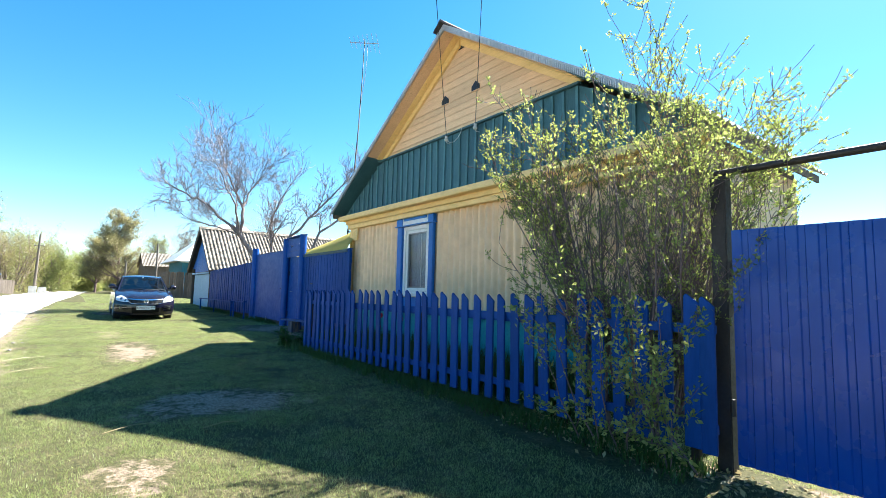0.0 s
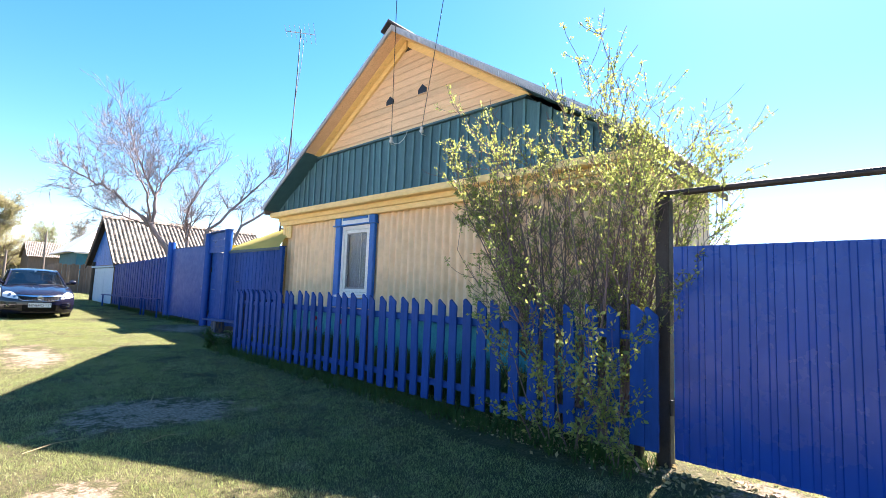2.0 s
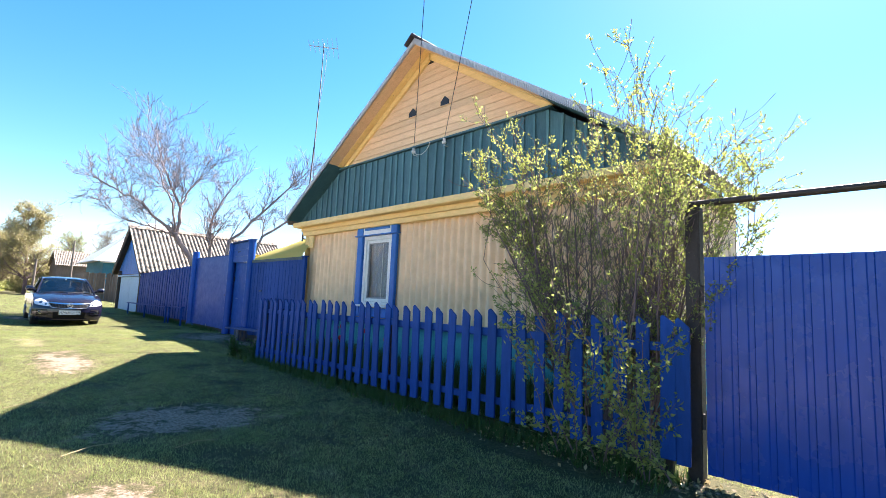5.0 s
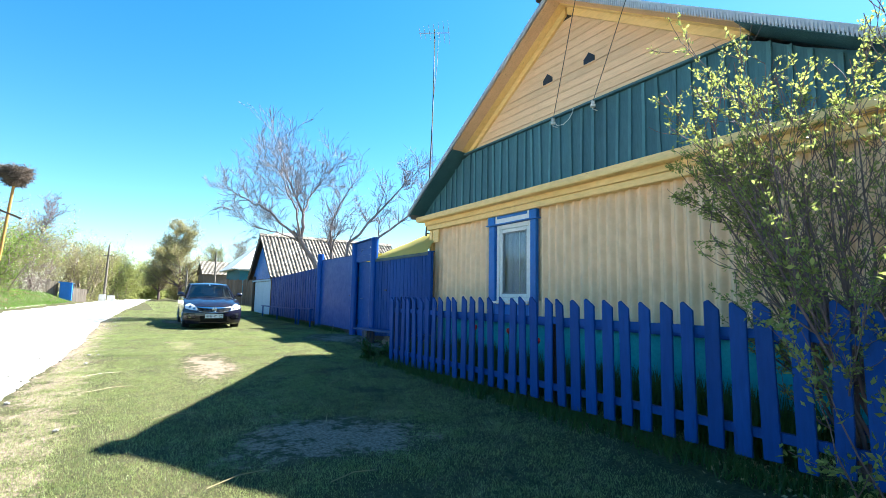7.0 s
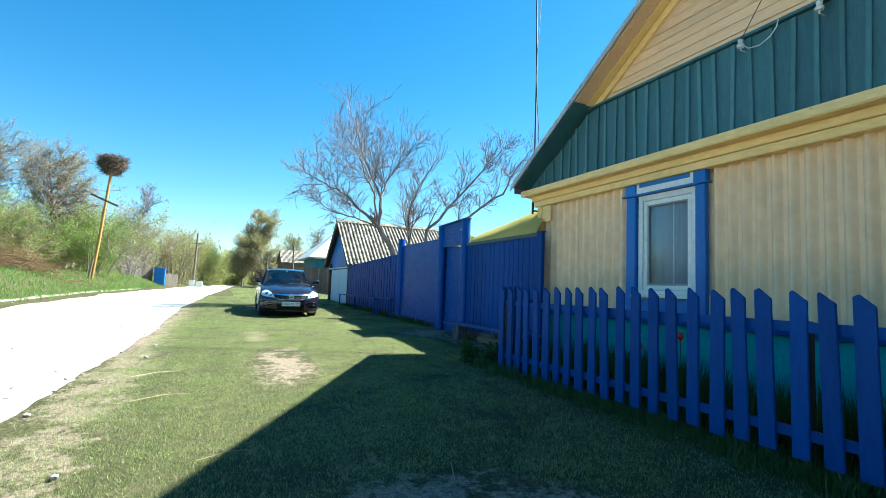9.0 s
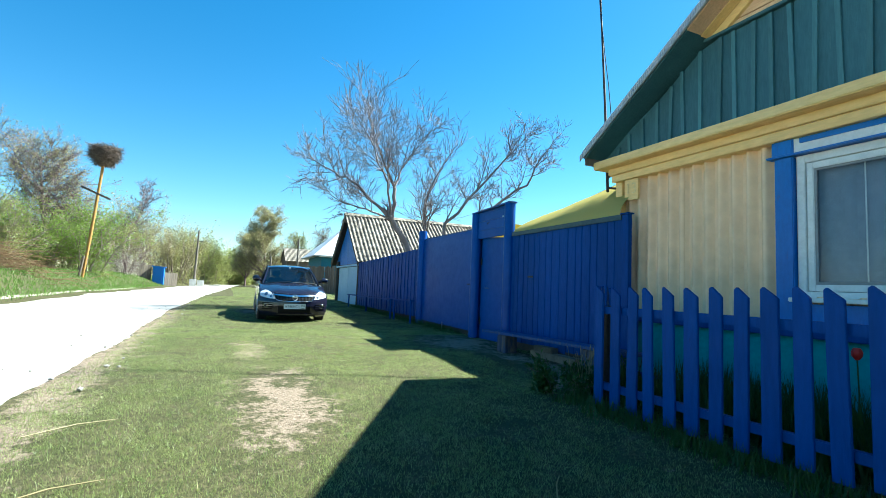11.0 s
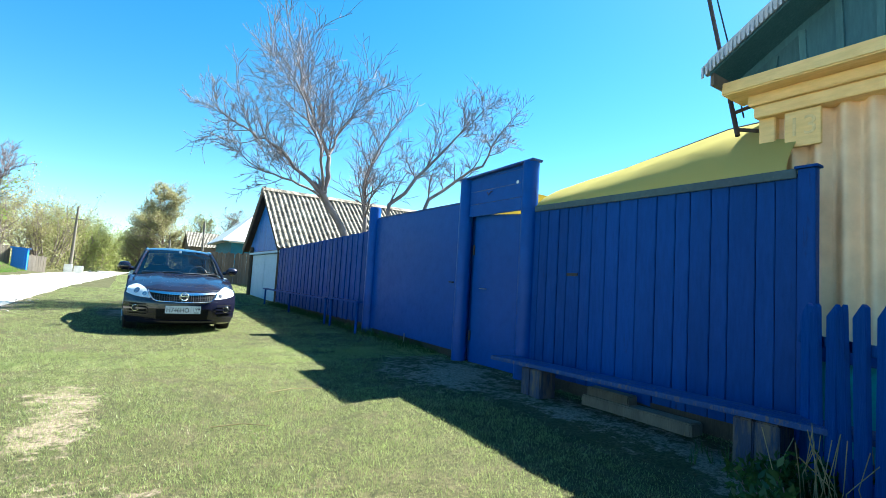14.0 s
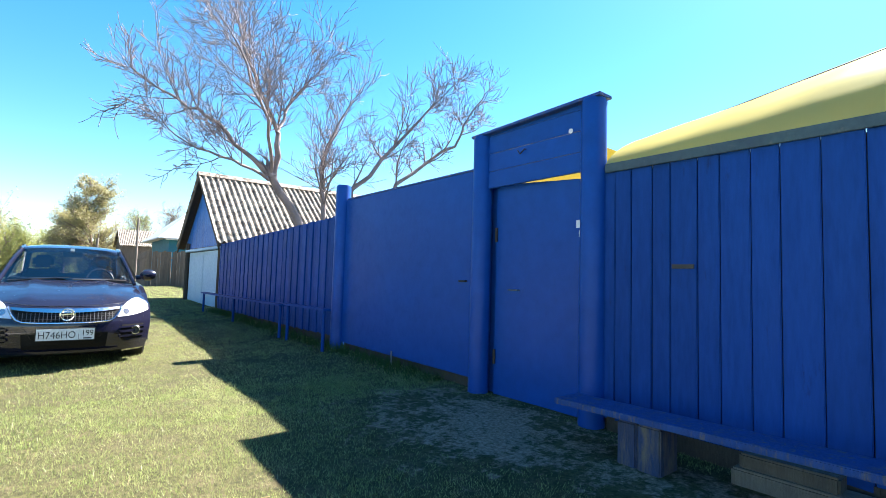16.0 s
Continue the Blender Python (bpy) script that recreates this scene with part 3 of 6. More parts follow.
part("trim", Geo().box(6.19, 6.26, 7.10, 8.02, 1.02, 1.20), BLUE_TRIM, win, bevel=0.008)
boxes("trim", [(6.18, 6.26, 6.93, 7.11, 2.647, 2.86), (6.18, 6.26, 8.02, 8.22, 2.647, 2.86)], BLUE_TRIM, win, bevel=0.008)
boxes("head_moulding", [(6.155, 6.26, 6.90, 8.26, 2.625, 2.645), (6.14, 6.26, 6.90, 8.25, 2.862, 2.92), (6.11, 6.26, 6.88, 8.28, 2.922, 2.945)], BLUE_TRIM, win, bevel=0.006)
part("head_panel", Geo().box(6.20, 6.26, 7.11, 8.02, 2.645, 2.86), WHITE, win, "white head panel")
part("head_bar", Geo().box(6.185, 6.20, 7.17, 7.96, 2.735, 2.785), BLUE_TRIM, win, "blue bar")

# number board on the corner
board = part("number_board", Geo().box(6.165, 6.198, 9.94, 10.18, 2.50, 2.785), YELLOW_BOARD, house, "yellow number board", bevel=0.004)


def text_mesh(body, size, material, depth=0.002):
    cu = bpy.data.curves.new("lettering", "FONT")
    cu.body, cu.size, cu.extrude, cu.align_x, cu.align_y = body, size, depth, "CENTER", "CENTER"
    tmp = bpy.data.objects.new("lettering", cu)
    scene.collection.objects.link(tmp)
    me = bpy.data.meshes.new_from_object(tmp.evaluated_get(bpy.context.evaluated_depsgraph_get()))
    bpy.data.objects.remove(tmp)
    bpy.data.curves.remove(cu)
    me.materials.clear()
    me.materials.append(material)
    return me


PALE_PAINT = mat("pale_cream_paint", (0.92, 0.68, 0.32), None, 4, 0.6)
digits = part("number", text_mesh("13", 0.21, PALE_PAINT), PALE_PAINT, board, "pale painted number 13")
digits.matrix_basis = Matrix.Translation((6.162, 10.06, 2.65)) @ Matrix(((0, 0, -1, 0), (-1, 0, 0, 0), (0, 1, 0, 0), (0, 0, 0, 1)))
# power line insulators on the gable
CERAMIC = mat("white_ceramic", (0.7, 0.7, 0.68), None, 4, 0.25)
for yy, zz in ((6.38, 3.98), (5.60, 4.00)):
    part("insulator", Geo().tube([(6.12, yy, zz), (6.02, yy, zz), (6.02, yy, zz + 0.04)], 0.008, 6).tube([(6.02, yy, zz + 0.03), (6.02, yy, zz + 0.06), (6.02, yy, zz + 0.08), (6.02, yy, zz + 0.12)], [0.035, 0.04, 0.025, 0.03], 10), CERAMIC, house, "white insulator on a hook", smooth=True)

part("drop_cable", Geo().tube([(6.02, 6.38, 4.06), (6.03, 6.30, 3.97), (6.03, 6.18, 3.95), (6.035, 6.07, 4.00), (6.045, 6.01, 4.08), (6.055, 6.0, 4.15)], 0.007, 6), CERAMIC, house, "loop of pale cable", smooth=True)
# antenna mast beside the house, with its aerial
mast = thing("antenna_mast", "thin leaning pole with a television aerial braced to the house", "antenna")
RUST = mat("dark_rusty_pipe", (0.035, 0.026, 0.024), (0.05, 0.03, 0.022), 4, 0.7)
a, b = Vector((6.21, 10.55, 2.7)), Vector((7.36, 12.31, 8.9))
part("pole", Geo().tube([a.lerp(b, t) + Vector((0.05 * math.sin(3 * t), 0, 0)) for t in (0, 0.25, 0.5, 0.75, 1)], [0.021, 0.019, 0.017, 0.015, 0.012], 8), RUST, mast, smooth=True)
part("boom", Geo().tube([b + Vector((-0.35, 0.25, -0.12)), b + Vector((0.35, -0.25, -0.12))], 0.012, 6), STEEL, mast)
for k in range(7):
    c = b + Vector((-0.33 + 0.11 * k, 0.24 - 0.08 * k, -0.12))
    L = 0.32 + 0.05 * k
    part("element", Geo().tube([c + Vector((-L * 0.58, -L * 0.81, 0)), c + Vector((L * 0.58, L * 0.81, 0))], 0.006, 5), STEEL, mast)
part("cable", Geo().tube([a.lerp(b, t) + Vector((0.06 + 0.05 * math.sin(9 * t), -0.05, 0)) for t in (0.03, 0.15, 0.3, 0.4, 0.5, 0.6, 0.7, 0.8, 0.9, 0.98)], 0.007, 5), BLACK, mast)
part("brace", Geo().tube([(6.33, 10.36, 3.0), (6.25, 10.62, 2.92)], 0.016, 6), RUST, mast)
part("brace", Geo().tube([(6.33, 10.36, 2.72), (6.22, 10.57, 2.76)], 0.016, 6), RUST, mast)


# power lines to the house, from a pole across the street
pole_top = Vector((-5.4, -7.2, 7.2))
for yy, zz, off in ((6.38, 4.09, 0.0), (5.60, 4.11, 0.35)):
    e0, e1 = Vector((6.02, yy, zz)), pole_top + Vector((off, -off, 0))
    pts = [e0.lerp(e1, t) + Vector((0, 0, -0.5 * 4 * t * (1 - t) * 0.5)) for t in [k / 24 for k in range(25)]]
    solo("power_line", Geo().tube(pts, 0.0045, 5), BLACK, "thin black power line from gable insulator to pole", "cable", "power lines")
UTIL = mat("grey_pole_timber", (0.20, 0.17, 0.14), (0.14, 0.12, 0.10), 3, 0.9, bump=0.4, stretch=(3, 3, 0.3))


def utility_pole(x, y, h, lean=0.0, arm=0.9, label="weathered wooden utility pole with a crossarm"):
    z0 = ground_z(x, y) - 0.1
    p = thing("utility_pole", label, "utility pole")
    part("pole", Geo().tube([(x, y, z0), (x + lean * 0.5, y, z0 + h * 0.5), (x + lean, y, z0 + h)], [0.13, 0.11, 0.085], 10), UTIL, p, smooth=True)
    if arm:
        part("crossarm", Geo().box(x + lean - arm / 2, x + lean + arm / 2, y - 0.15, y - 0.06, z0 + h * 0.80, z0 + h * 0.80 + 0.09, None), UTIL, p, bevel=0.01)
        for k in (-1, 1):
            part("insulator", Geo().tube([(x + lean + k * arm * 0.42, y - 0.1, z0 + h * 0.80 + 0.09), (x + lean + k * arm * 0.42, y - 0.1, z0 + h * 0.80 + 0.22)], [0.03, 0.04], 8), CERAMIC, p)
    return p


utility_pole(-5.4, -7.3, 7.4)

# ---- picket fence ----
pf = thing("picket_fence", "blue painted picket fence with pointed tops before the house", "fence")
PX, W, H = 4.56, 0.112, 1.12
def picket_mesh(w, seed):
    r = random.Random(seed)
    a, b, skew = r.uniform(-0.006, 0.006), r.uniform(-0.006, 0.006), r.uniform(-0.018, 0.018)
    g = Geo().prism([(-w / 2, 0), (w / 2, 0), (w / 2 + a, H - 0.016), (w * 0.34 + 0.5 * skew, H), (-w / 2 + b, H - 0.074)], -0.012, 0.012)
    return g.mesh("picket", BLUE, bevel=0.003)
picket_kinds = [picket_mesh(W + d, k) for k, d in enumerate((-0.008, 0.0, 0.004, 0.010, -0.004, 0.002))]
rnd = random.Random(11)
y = 1.42
while y < 8.86:
    ob = part("picket", picket_kinds[rnd.randrange(6)], None, pf)
    ob.matrix_basis = pose(PX + rnd.uniform(-0.006, 0.006), y + rnd.uniform(-0.01, 0.01), 1.30 - H + 0.012 * math.sin(y * 1.3) + rnd.uniform(-0.014, 0.014), rnd.uniform(-1.0, 1.0), rnd.uniform(-1, 1), rnd.uniform(-3, 3))
    y += 0.2005
ob = part("picket", picket_kinds[0], None, pf)
ob.matrix_basis = pose(PX + 0.004, 1.312, 1.30 - H, 0, 0.5, 2)
for zz in (0.35, 1.06):
    part("rail", Geo().box(PX + 0.016, PX + 0.062, 1.27, 8.92, zz - 0.035, zz + 0.035), BLUE, pf, bevel=0.005)
for yy in (1.45, 5.02, 8.83):
    part("post", Geo().box(PX + 0.064, PX + 0.124, yy - 0.03, yy + 0.03, -0.2, 1.10), POST_BROWN, pf, "dark steel post", bevel=0.005)
# the fence turns and runs aslant to the plank fence
RA, RB = Vector((4.58, 8.90, 0)), Vector((5.80, 9.96, 0))
RL, RT = (RB - RA).length, math.atan2(RB.y - RA.y, RB.x - RA.x)
for zz in (0.35, 1.06):
    part("rail", Geo().box(0.08, RL, -0.056, -0.016, zz - 0.03, zz + 0.03, Matrix.Translation(RA) @ Matrix.Rotation(RT, 4, "Z")), BLUE, pf, bevel=0.005)
x = 0.14
while x < RL:
    ob = part("picket", picket_kinds[rnd.randrange(6)], None, pf)
    ob.matrix_basis = pose(RA.x + (RB.x - RA.x) * x / RL, RA.y + (RB.y - RA.y) * x / RL, 1.30 - H + rnd.uniform(-0.016, 0.016), rnd.uniform(-1, 1), rnd.uniform(-1, 1), math.degrees(RT) + 90 + rnd.uniform(-3, 3))
    x += 0.165

# ---- profiled steel gate with its tall post and overhead pipe ----
gate = thing("metal_gate", "blue profiled steel gate hung on a tall brown post", "gate")
rib, yy = [], 1.20
while yy > -3.2:
    rib += [(yy, 0.0), (yy - 0.062, 0.0), (yy - 0.070, 0.010), (yy - 0.104, 0.010), (yy - 0.112, 0.0)]
    yy -= 0.1155
for lo, hi, name in ((1.21, -0.98, "leaf"), (-1.02, -3.2, "leaf")):
    line = [(q, o) for q, o in rib if hi <= q <= lo]
    zt0, zt1 = 1.795, 1.775
    rws = [[(4.74 + o + 0.004 * math.sin(7 * q) * (1 - f) * f * 4, q, zz) for q, o in line] for f, zz in ((0, 0.11), (0.35, 0.7), (0.7, 1.25), (1, zt0))]
    leaf = part(name, Geo().slab(rws, (0.003, 0, 0)), BLUE_SHEET, gate)
    part("leaf_frame", Geo().box(4.765, 4.805, hi + 0.01, lo - 0.01, 1.70, 1.74).box(4.765, 4.805, hi + 0.01, lo - 0.01, 0.24, 0.28).box(4.765, 4.805, hi + 0.01, lo - 0.01, 0.94, 0.98).box(4.765, 4.805, lo - 0.05, lo - 0.012, 0.28, 1.70).box(4.765, 4.805, hi + 0.012, hi + 0.05, 0.28, 1.70), POST_BROWN, leaf)
    for q in line[2::10]:
        part("screw", Geo().tube([(4.748, q[0], 0.96), (4.734, q[0], 0.96)], 0.008, 6), BLUE_SHEET, leaf)
part("post", Geo().box(4.74, 4.85, 1.235, 1.345, -0.3, 2.22), POST_BROWN, gate, "tall brown steel post", bevel=0.008)
part("post", Geo().box(4.74, 4.85, -3.36, -3.25, -0.3, 2.2), POST_BROWN, gate, "tall brown steel post", bevel=0.008)
part("overhead_pipe", Geo().tube([(4.80, 1.33, 2.255), (4.80, -1.0, 2.25), (4.80, -3.4, 2.26)], 0.028, 10), POST_BROWN, gate, "brown overhead pipe", smooth=True)
for zz in (0.5, 1.5):
    part("hinge", Geo().tube([(4.735, 1.222, zz - 0.06), (4.735, 1.222, zz + 0.06)], 0.016, 8), POST_BROWN, gate)

# ---- blue plank fence, wicket and yard gate ----
FX = 6.0
def plank_run(name, label, y0, y1, ztop, zbot, widths, seed, top_slope=0.0, lap=0.0):
    t = thing(name, label, "fence")
    r = random.Random(seed)
    y = y0
    while y < y1 - 0.03:
        w = min(r.uniform(*widths), y1 - y)
        z1 = ztop + top_slope * (y - y0) + r.uniform(-0.006, 0.006)
        x = FX + r.uniform(-0.004, 0.004) + (lap if int((y - y0) * 7) % 2 else 0)
        ob = part("plank", Geo().prism([(y + 0.003, zbot + r.uniform(-0.02, 0.02)), (y + w - 0.003, zbot), (y + w - 0.003, z1), (y + 0.003, z1 + r.uniform(-0.004, 0.004))], x - 0.012, x + 0.012), BLUE, t, bevel=0.005)
        y += w
    # added dark sheet, hidden behind the planks, keeps light out of the joints
    part("backing", Geo().box(FX + 0.034, FX + 0.040, y0, y1, zbot - 0.2, ztop - 0.025 + min(0.0, top_slope * (y1 - y0))), DARK_WOOD, t)
    for zz in (zbot + 0.25, ztop - 0.25):
        part("rail", Geo().box(FX + 0.041, FX + 0.09, y0, y1, zz - 0.04, zz + 0.04), BLUE, t)
    return t


run1 = plank_run("plank_fence", "close blue plank fence between wicket and house", 10.02, 12.75, 2.245, 0.30, (0.13, 0.205), 3, -0.006)
part("top_strip", Geo().box(5.958, 5.982, 10.02, 12.72, 2.208, 2.278), mat("grey_green_strip", (0.05, 0.095, 0.10), (0.035, 0.06, 0.085), 3, 0.6, dirt_or_shade=(0.12, 0.13, 0.11), spot_amount=0.4), run1, "grey capping strip", bevel=0.004)
# black bar laid on the planks, its colour giving the slot's inner shade
part("slot", Geo().box(5.980, 5.990, 12.05, 12.20, 1.452, 1.482), BLACK, run1, "black bar for the shade in a letter slot")
part("end_board", Geo().box(5.965, 6.03, 9.90, 10.015, 0.3, 2.27), BLUE, run1, bevel=0.005)
part("end_cap", Geo().box(5.945, 6.05, 9.885, 10.03, 2.272, 2.29), BLUE, run1)
part("bottom_board", Geo().box(5.985, 6.03, 10.0, 12.7, 0.05, 0.325), DARK_WOOD, run1, "bare dark bottom board")

wicket = thing("wicket_gate", "tall blue wicket gate with a boarded header", "gate")
def round_post(y, ztop, r, parent, zb=0.0):
    return part("post", Geo().tube([(FX - 0.02, y, zb), (FX - 0.02, y, ztop - 0.03), (FX - 0.02, y, ztop)], [r, r * 0.97, r * 0.9], 14), BLUE_PLAIN, parent, smooth=True)
round_post(12.835, 2.84, 0.105, wicket)
round_post(14.14, 2.80, 0.105, wicket)
for k, (za, zb_) in enumerate(((2.255, 2.42), (2.425, 2.60), (2.605, 2.78))):
    part("header_board", Geo().box(5.965, 5.995, 12.93, 14.05, za, zb_), BLUE_PLAIN, wicket, bevel=0.004)
part("header_board", Geo().prism([(12.93, 2.784), (14.05, 2.784), (14.05, 2.795), (12.93, 2.827)], 5.968, 5.995), BLUE_PLAIN, wicket)
part("header_cap", Geo().prism([(12.73, 2.835), (14.245, 2.79), (14.245, 2.815), (12.73, 2.862)], 5.90, 6.07), BLUE_WORN, wicket, bevel=0.003)
door = part("wicket_door", Geo().prism([(12.935, 0.18), (14.005, 0.20), (14.005, 2.30), (12.935, 2.215)], 6.055, 6.095), BLUE_PLAIN, wicket, "smooth blue wicket door", bevel=0.005)
# added board behind the post, blocks daylight in the gap beside the door
part("door_stop", Geo().box(6.10, 6.14, 13.94, 14.22, 0.15, 2.30), BLUE, wicket)
part("hinge", Geo().tube([(6.042, 13.99, 1.72), (6.042, 13.99, 1.86)], 0.014, 8), RUST, door)
part("hinge", Geo().tube([(6.042, 13.99, 0.52), (6.042, 13.99, 0.66)], 0.014, 8), RUST, door)
part("handle", Geo().tube([(6.055, 13.80, 1.25), (6.025, 13.80, 1.25), (6.025, 13.68, 1.25), (6.055, 13.68, 1.25)], 0.007, 6), STEEL, door)
part("letter_plate", Geo().box(6.045, 6.054, 12.985, 13.045, 1.80, 1.865), WHITE, door, "small white plate")
dg = part("number", text_mesh("13", 0.085, WHITE), WHITE, door, "small white number 13")
dg.matrix_basis = Matrix.Translation((6.052, 12.995, 1.75)) @ Matrix(((0, 0, -1, 0), (-1, 0, 0, 0), (0, 1, 0, 0), (0, 0, 0, 1)))
# no hole is cut: the white disc paints the daylight of a small opening
part("knob_hole", Geo().tube([(5.962, 13.05, 2.62), (5.958, 13.05, 2.62)], 0.022, 12), WHITE, wicket, "small white disc for daylight in an opening")
part("hook", Geo().tube([(5.962, 13.55, 2.56), (5.94, 13.55, 2.56), (5.935, 13.60, 2.52), (5.935, 13.63, 2.56)], 0.006, 6), RUST, wicket)

yard = thing("yard_gate", "smooth blue double yard gate between round posts", "gate")
for a, b in ((14.19, 17.14),):
    lf = part("leaf", Geo().prism([(a, 0.34), (b, 0.37), (b, 2.475), (a, 2.475)], 5.985, 6.025), BLUE_PLAIN, yard, bevel=0.004)
part("latch", Geo().tube([(5.975, 14.35, 1.32), (5.955, 14.35, 1.32), (5.955, 14.45, 1.32)], 0.010, 6), RUST, yard)
part("top_edge", Geo().box(5.98, 6.03, 14.25, 17.07, 2.478, 2.498), BLUE_WORN, yard)
part("ground_board", Geo().box(6.03, 6.06, 14.26, 17.10, 0.05, 0.42), DARK_WOOD, yard, "dark bottom board")
round_post(17.21, 2.71, 0.115, yard)
# pale rod added in place of a bright slit of daylight under the gate
part("bolt", Geo().tube([(5.97, 15.72, 0.10), (5.97, 15.72, 0.42)], 0.010, 6), STEEL, yard, "pale rod for the bright slit under the gate")

run2 = plank_run("plank_fence", "weathered blue plank fence towards the garage", 17.33, 24.1, 2.27, 0.42, (0.12, 0.17), 8, -0.028, 0.014)

# ---- bench along the fence ----
LEG_WOOD = mat("worn_bench_leg", (0.020, 0.045, 0.13), (0.05, 0.05, 0.075), 4, 0.7, bump=0.5, stretch=(3, 3, 0.5), dirt_or_shade=(0.15, 0.115, 0.085), spot_amount=0.9, dscale=5)
bench = thing("bench", "worn blue plank bench on log stumps by the fence", "bench")
part("seat", Geo().prism([(9.30, 0.525), (12.78, 0.475), (12.78, 0.515), (9.30, 0.565)], 5.44, 5.72), BLUE_WORN, bench, bevel=0.006)
for yy in (10.05, 12.15):
    part("leg", Geo().box(5.47, 5.69, yy - 0.13, yy + 0.02, 0.05, 0.515 - (yy - 9.3) * 0.0143), LEG_WOOD, bench, bevel=0.01)
    part("leg", Geo().box(5.48, 5.70, yy + 0.03, yy + 0.16, 0.05, 0.510 - (yy - 9.3) * 0.0143), LEG_WOOD, bench, bevel=0.01)
# concrete pieces, drawn in the grey timber material
for a, b, hgt in ((10.65, 11.75, 0.13), (11.25, 11.72, 0.21)):
    g = Geo().box(5.76 if hgt < 0.2 else 5.80, 5.94, a, b, 0.08, 0.08 + hgt + 0.08)
    solo("timber_block", g, GREY_WOOD, "old grey squared block lying under the bench", "timber", "timbers under the bench", bevel=0.012)


def rail_bench(y0, y1, z, legs):
    t = thing("pipe_bench", "thin blue pipe bench beside the plank fence", "bench", "pipe benches")
    part("seat", Geo().box(5.56, 5.68, y0, y1, z - 0.02, z + 0.015), BLUE, t, bevel=0.004)
    for yy in legs:
        part("leg", Geo().tube([(5.62, yy, 0.15), (5.62, yy, z - 0.02)], 0.026, 8), BLUE, t, smooth=True)
    return t


rail_bench(18.55, 24.0, 0.83, (18.62, 21.3, 23.9))
rail_bench(16.85, 18.35, 0.86, (16.95, 18.28))

# ---- yellow awning between fence and house ----
awn = thing("awning", "translucent yellow sheet awning over the yard entrance", "awning")
def awn_pt(y, f, first=True):
    if not first:
        return (6.05 + 1.6 * f, y, 2.45 - 0.03 * f)
    rise = 3.02 - 0.148 * max(0.0, y - 10.75) - 2.245
    x = 5.992 + 0.93 * f
    y = 10.385 + (y - 10.10) * (12.74 - 10.385) / 2.64 if x > 6.23 else y
    crease = 0.014 * math.sin(2.3 * y + 1.0 + 4 * f) * math.sin(math.pi * min(1.0, 1.4 * f)) + 0.006 * math.sin(11 * y + 6 * f) * math.sin(math.pi * f)
    return (x, y, 2.245 + rise * f ** 0.56 + crease)
def awn_rows(ya, yb, first):
    return [[awn_pt(ya + (yb - ya) * k / 40, (f / 14) ** 1.5, first) for k in range(41)] for f in range(15)]
part("sheet", Geo().slab(awn_rows(10.10, 12.74, True), (0, 0, -0.005)), FILM, awn, smooth=True)
part("sheet", Geo().slab(awn_rows(12.78, 15.7, False), (0, 0, -0.005)), FILM, awn, smooth=True)
part("edge", Geo().tube([awn_pt(10.10 + 2.64 * k / 12, 1.0) for k in range(13)], 0.010, 6), BLACK, awn, "dark edge wire")
for yy in (10.55, 11.4, 12.35):
    part("rafter", Geo().tube([Vector(awn_pt(yy, f)) - Vector((0, 0, 0.04)) for f in (0.05, 0.2, 0.5, 0.95)], 0.018, 6), GREY_WOOD, awn)

# ---- garage ----
gar = thing("garage", "small blue gabled garage with a mossy corrugated slate with painted twig shade roof", "garage")
GX, GY0, GY1, GA, GZ = 6.2, 24.55, 29.25, 26.9, 4.40
GS = (GZ - 2.20) / (GA - 24.2)
part("wall", Geo().box(GX, 13.2, GY0, GY0 + 0.12, 0.2, 2.45).box(GX, 13.2, GY1 - 0.12, GY1, 0.2, 2.45).box(13.08, 13.2, GY0 + 0.12, GY1 - 0.12, 0.2, 2.45).box(GX, GX + 0.1, GY0 + 0.12, 24.70, 0.2, 2.45).box(GX, GX + 0.1, 28.65, GY1 - 0.12, 0.2, 2.45).box(GX, GX + 0.1, 24.70, 28.65, 2.05, 2.45), GREY_WOOD, gar)
gb = part("gable_frame", Geo().prism([(GY0, 2.45), (GY1, 2.45), (GA, GZ - 0.12)], GX + 0.02, GX + 0.08), DARK_WOOD, gar)
y = GY0
while y < GY1:
    tops = [GZ - 0.14 - GS * abs(q - GA) for q in (y + 0.004, y + 0.116)]
    lowz = 2.12
    if min(tops) > lowz + 0.05:
        part("board", Geo().prism([(y + 0.007, lowz), (y + 0.113, lowz), (y + 0.113, tops[1]), (y + 0.007, tops[0])], GX - 0.012, GX + 0.015), BLUE_TRIM, gb)
    y += 0.12
for a, b in ((24.74, 26.66), (26.68, 28.6)):
    part("door", Geo().box(GX - 0.03, GX + 0.02, a, b, 0.38, 1.98), LIGHT_BLUE, gar, "pale blue garage door leaf", bevel=0.006)
part("lintel", Geo().box(GX - 0.16, GX + 0.03, 24.5, 28.7, 2.0, 2.07), LIGHT_BLUE, gar, bevel=0.004)
for yy in (24.62, 28.75):
    part("post", Geo().tube([(GX - 0.05, yy, 0.2), (GX - 0.05, yy, 2.3)], 0.085, 8), DARK_WOOD, gar)
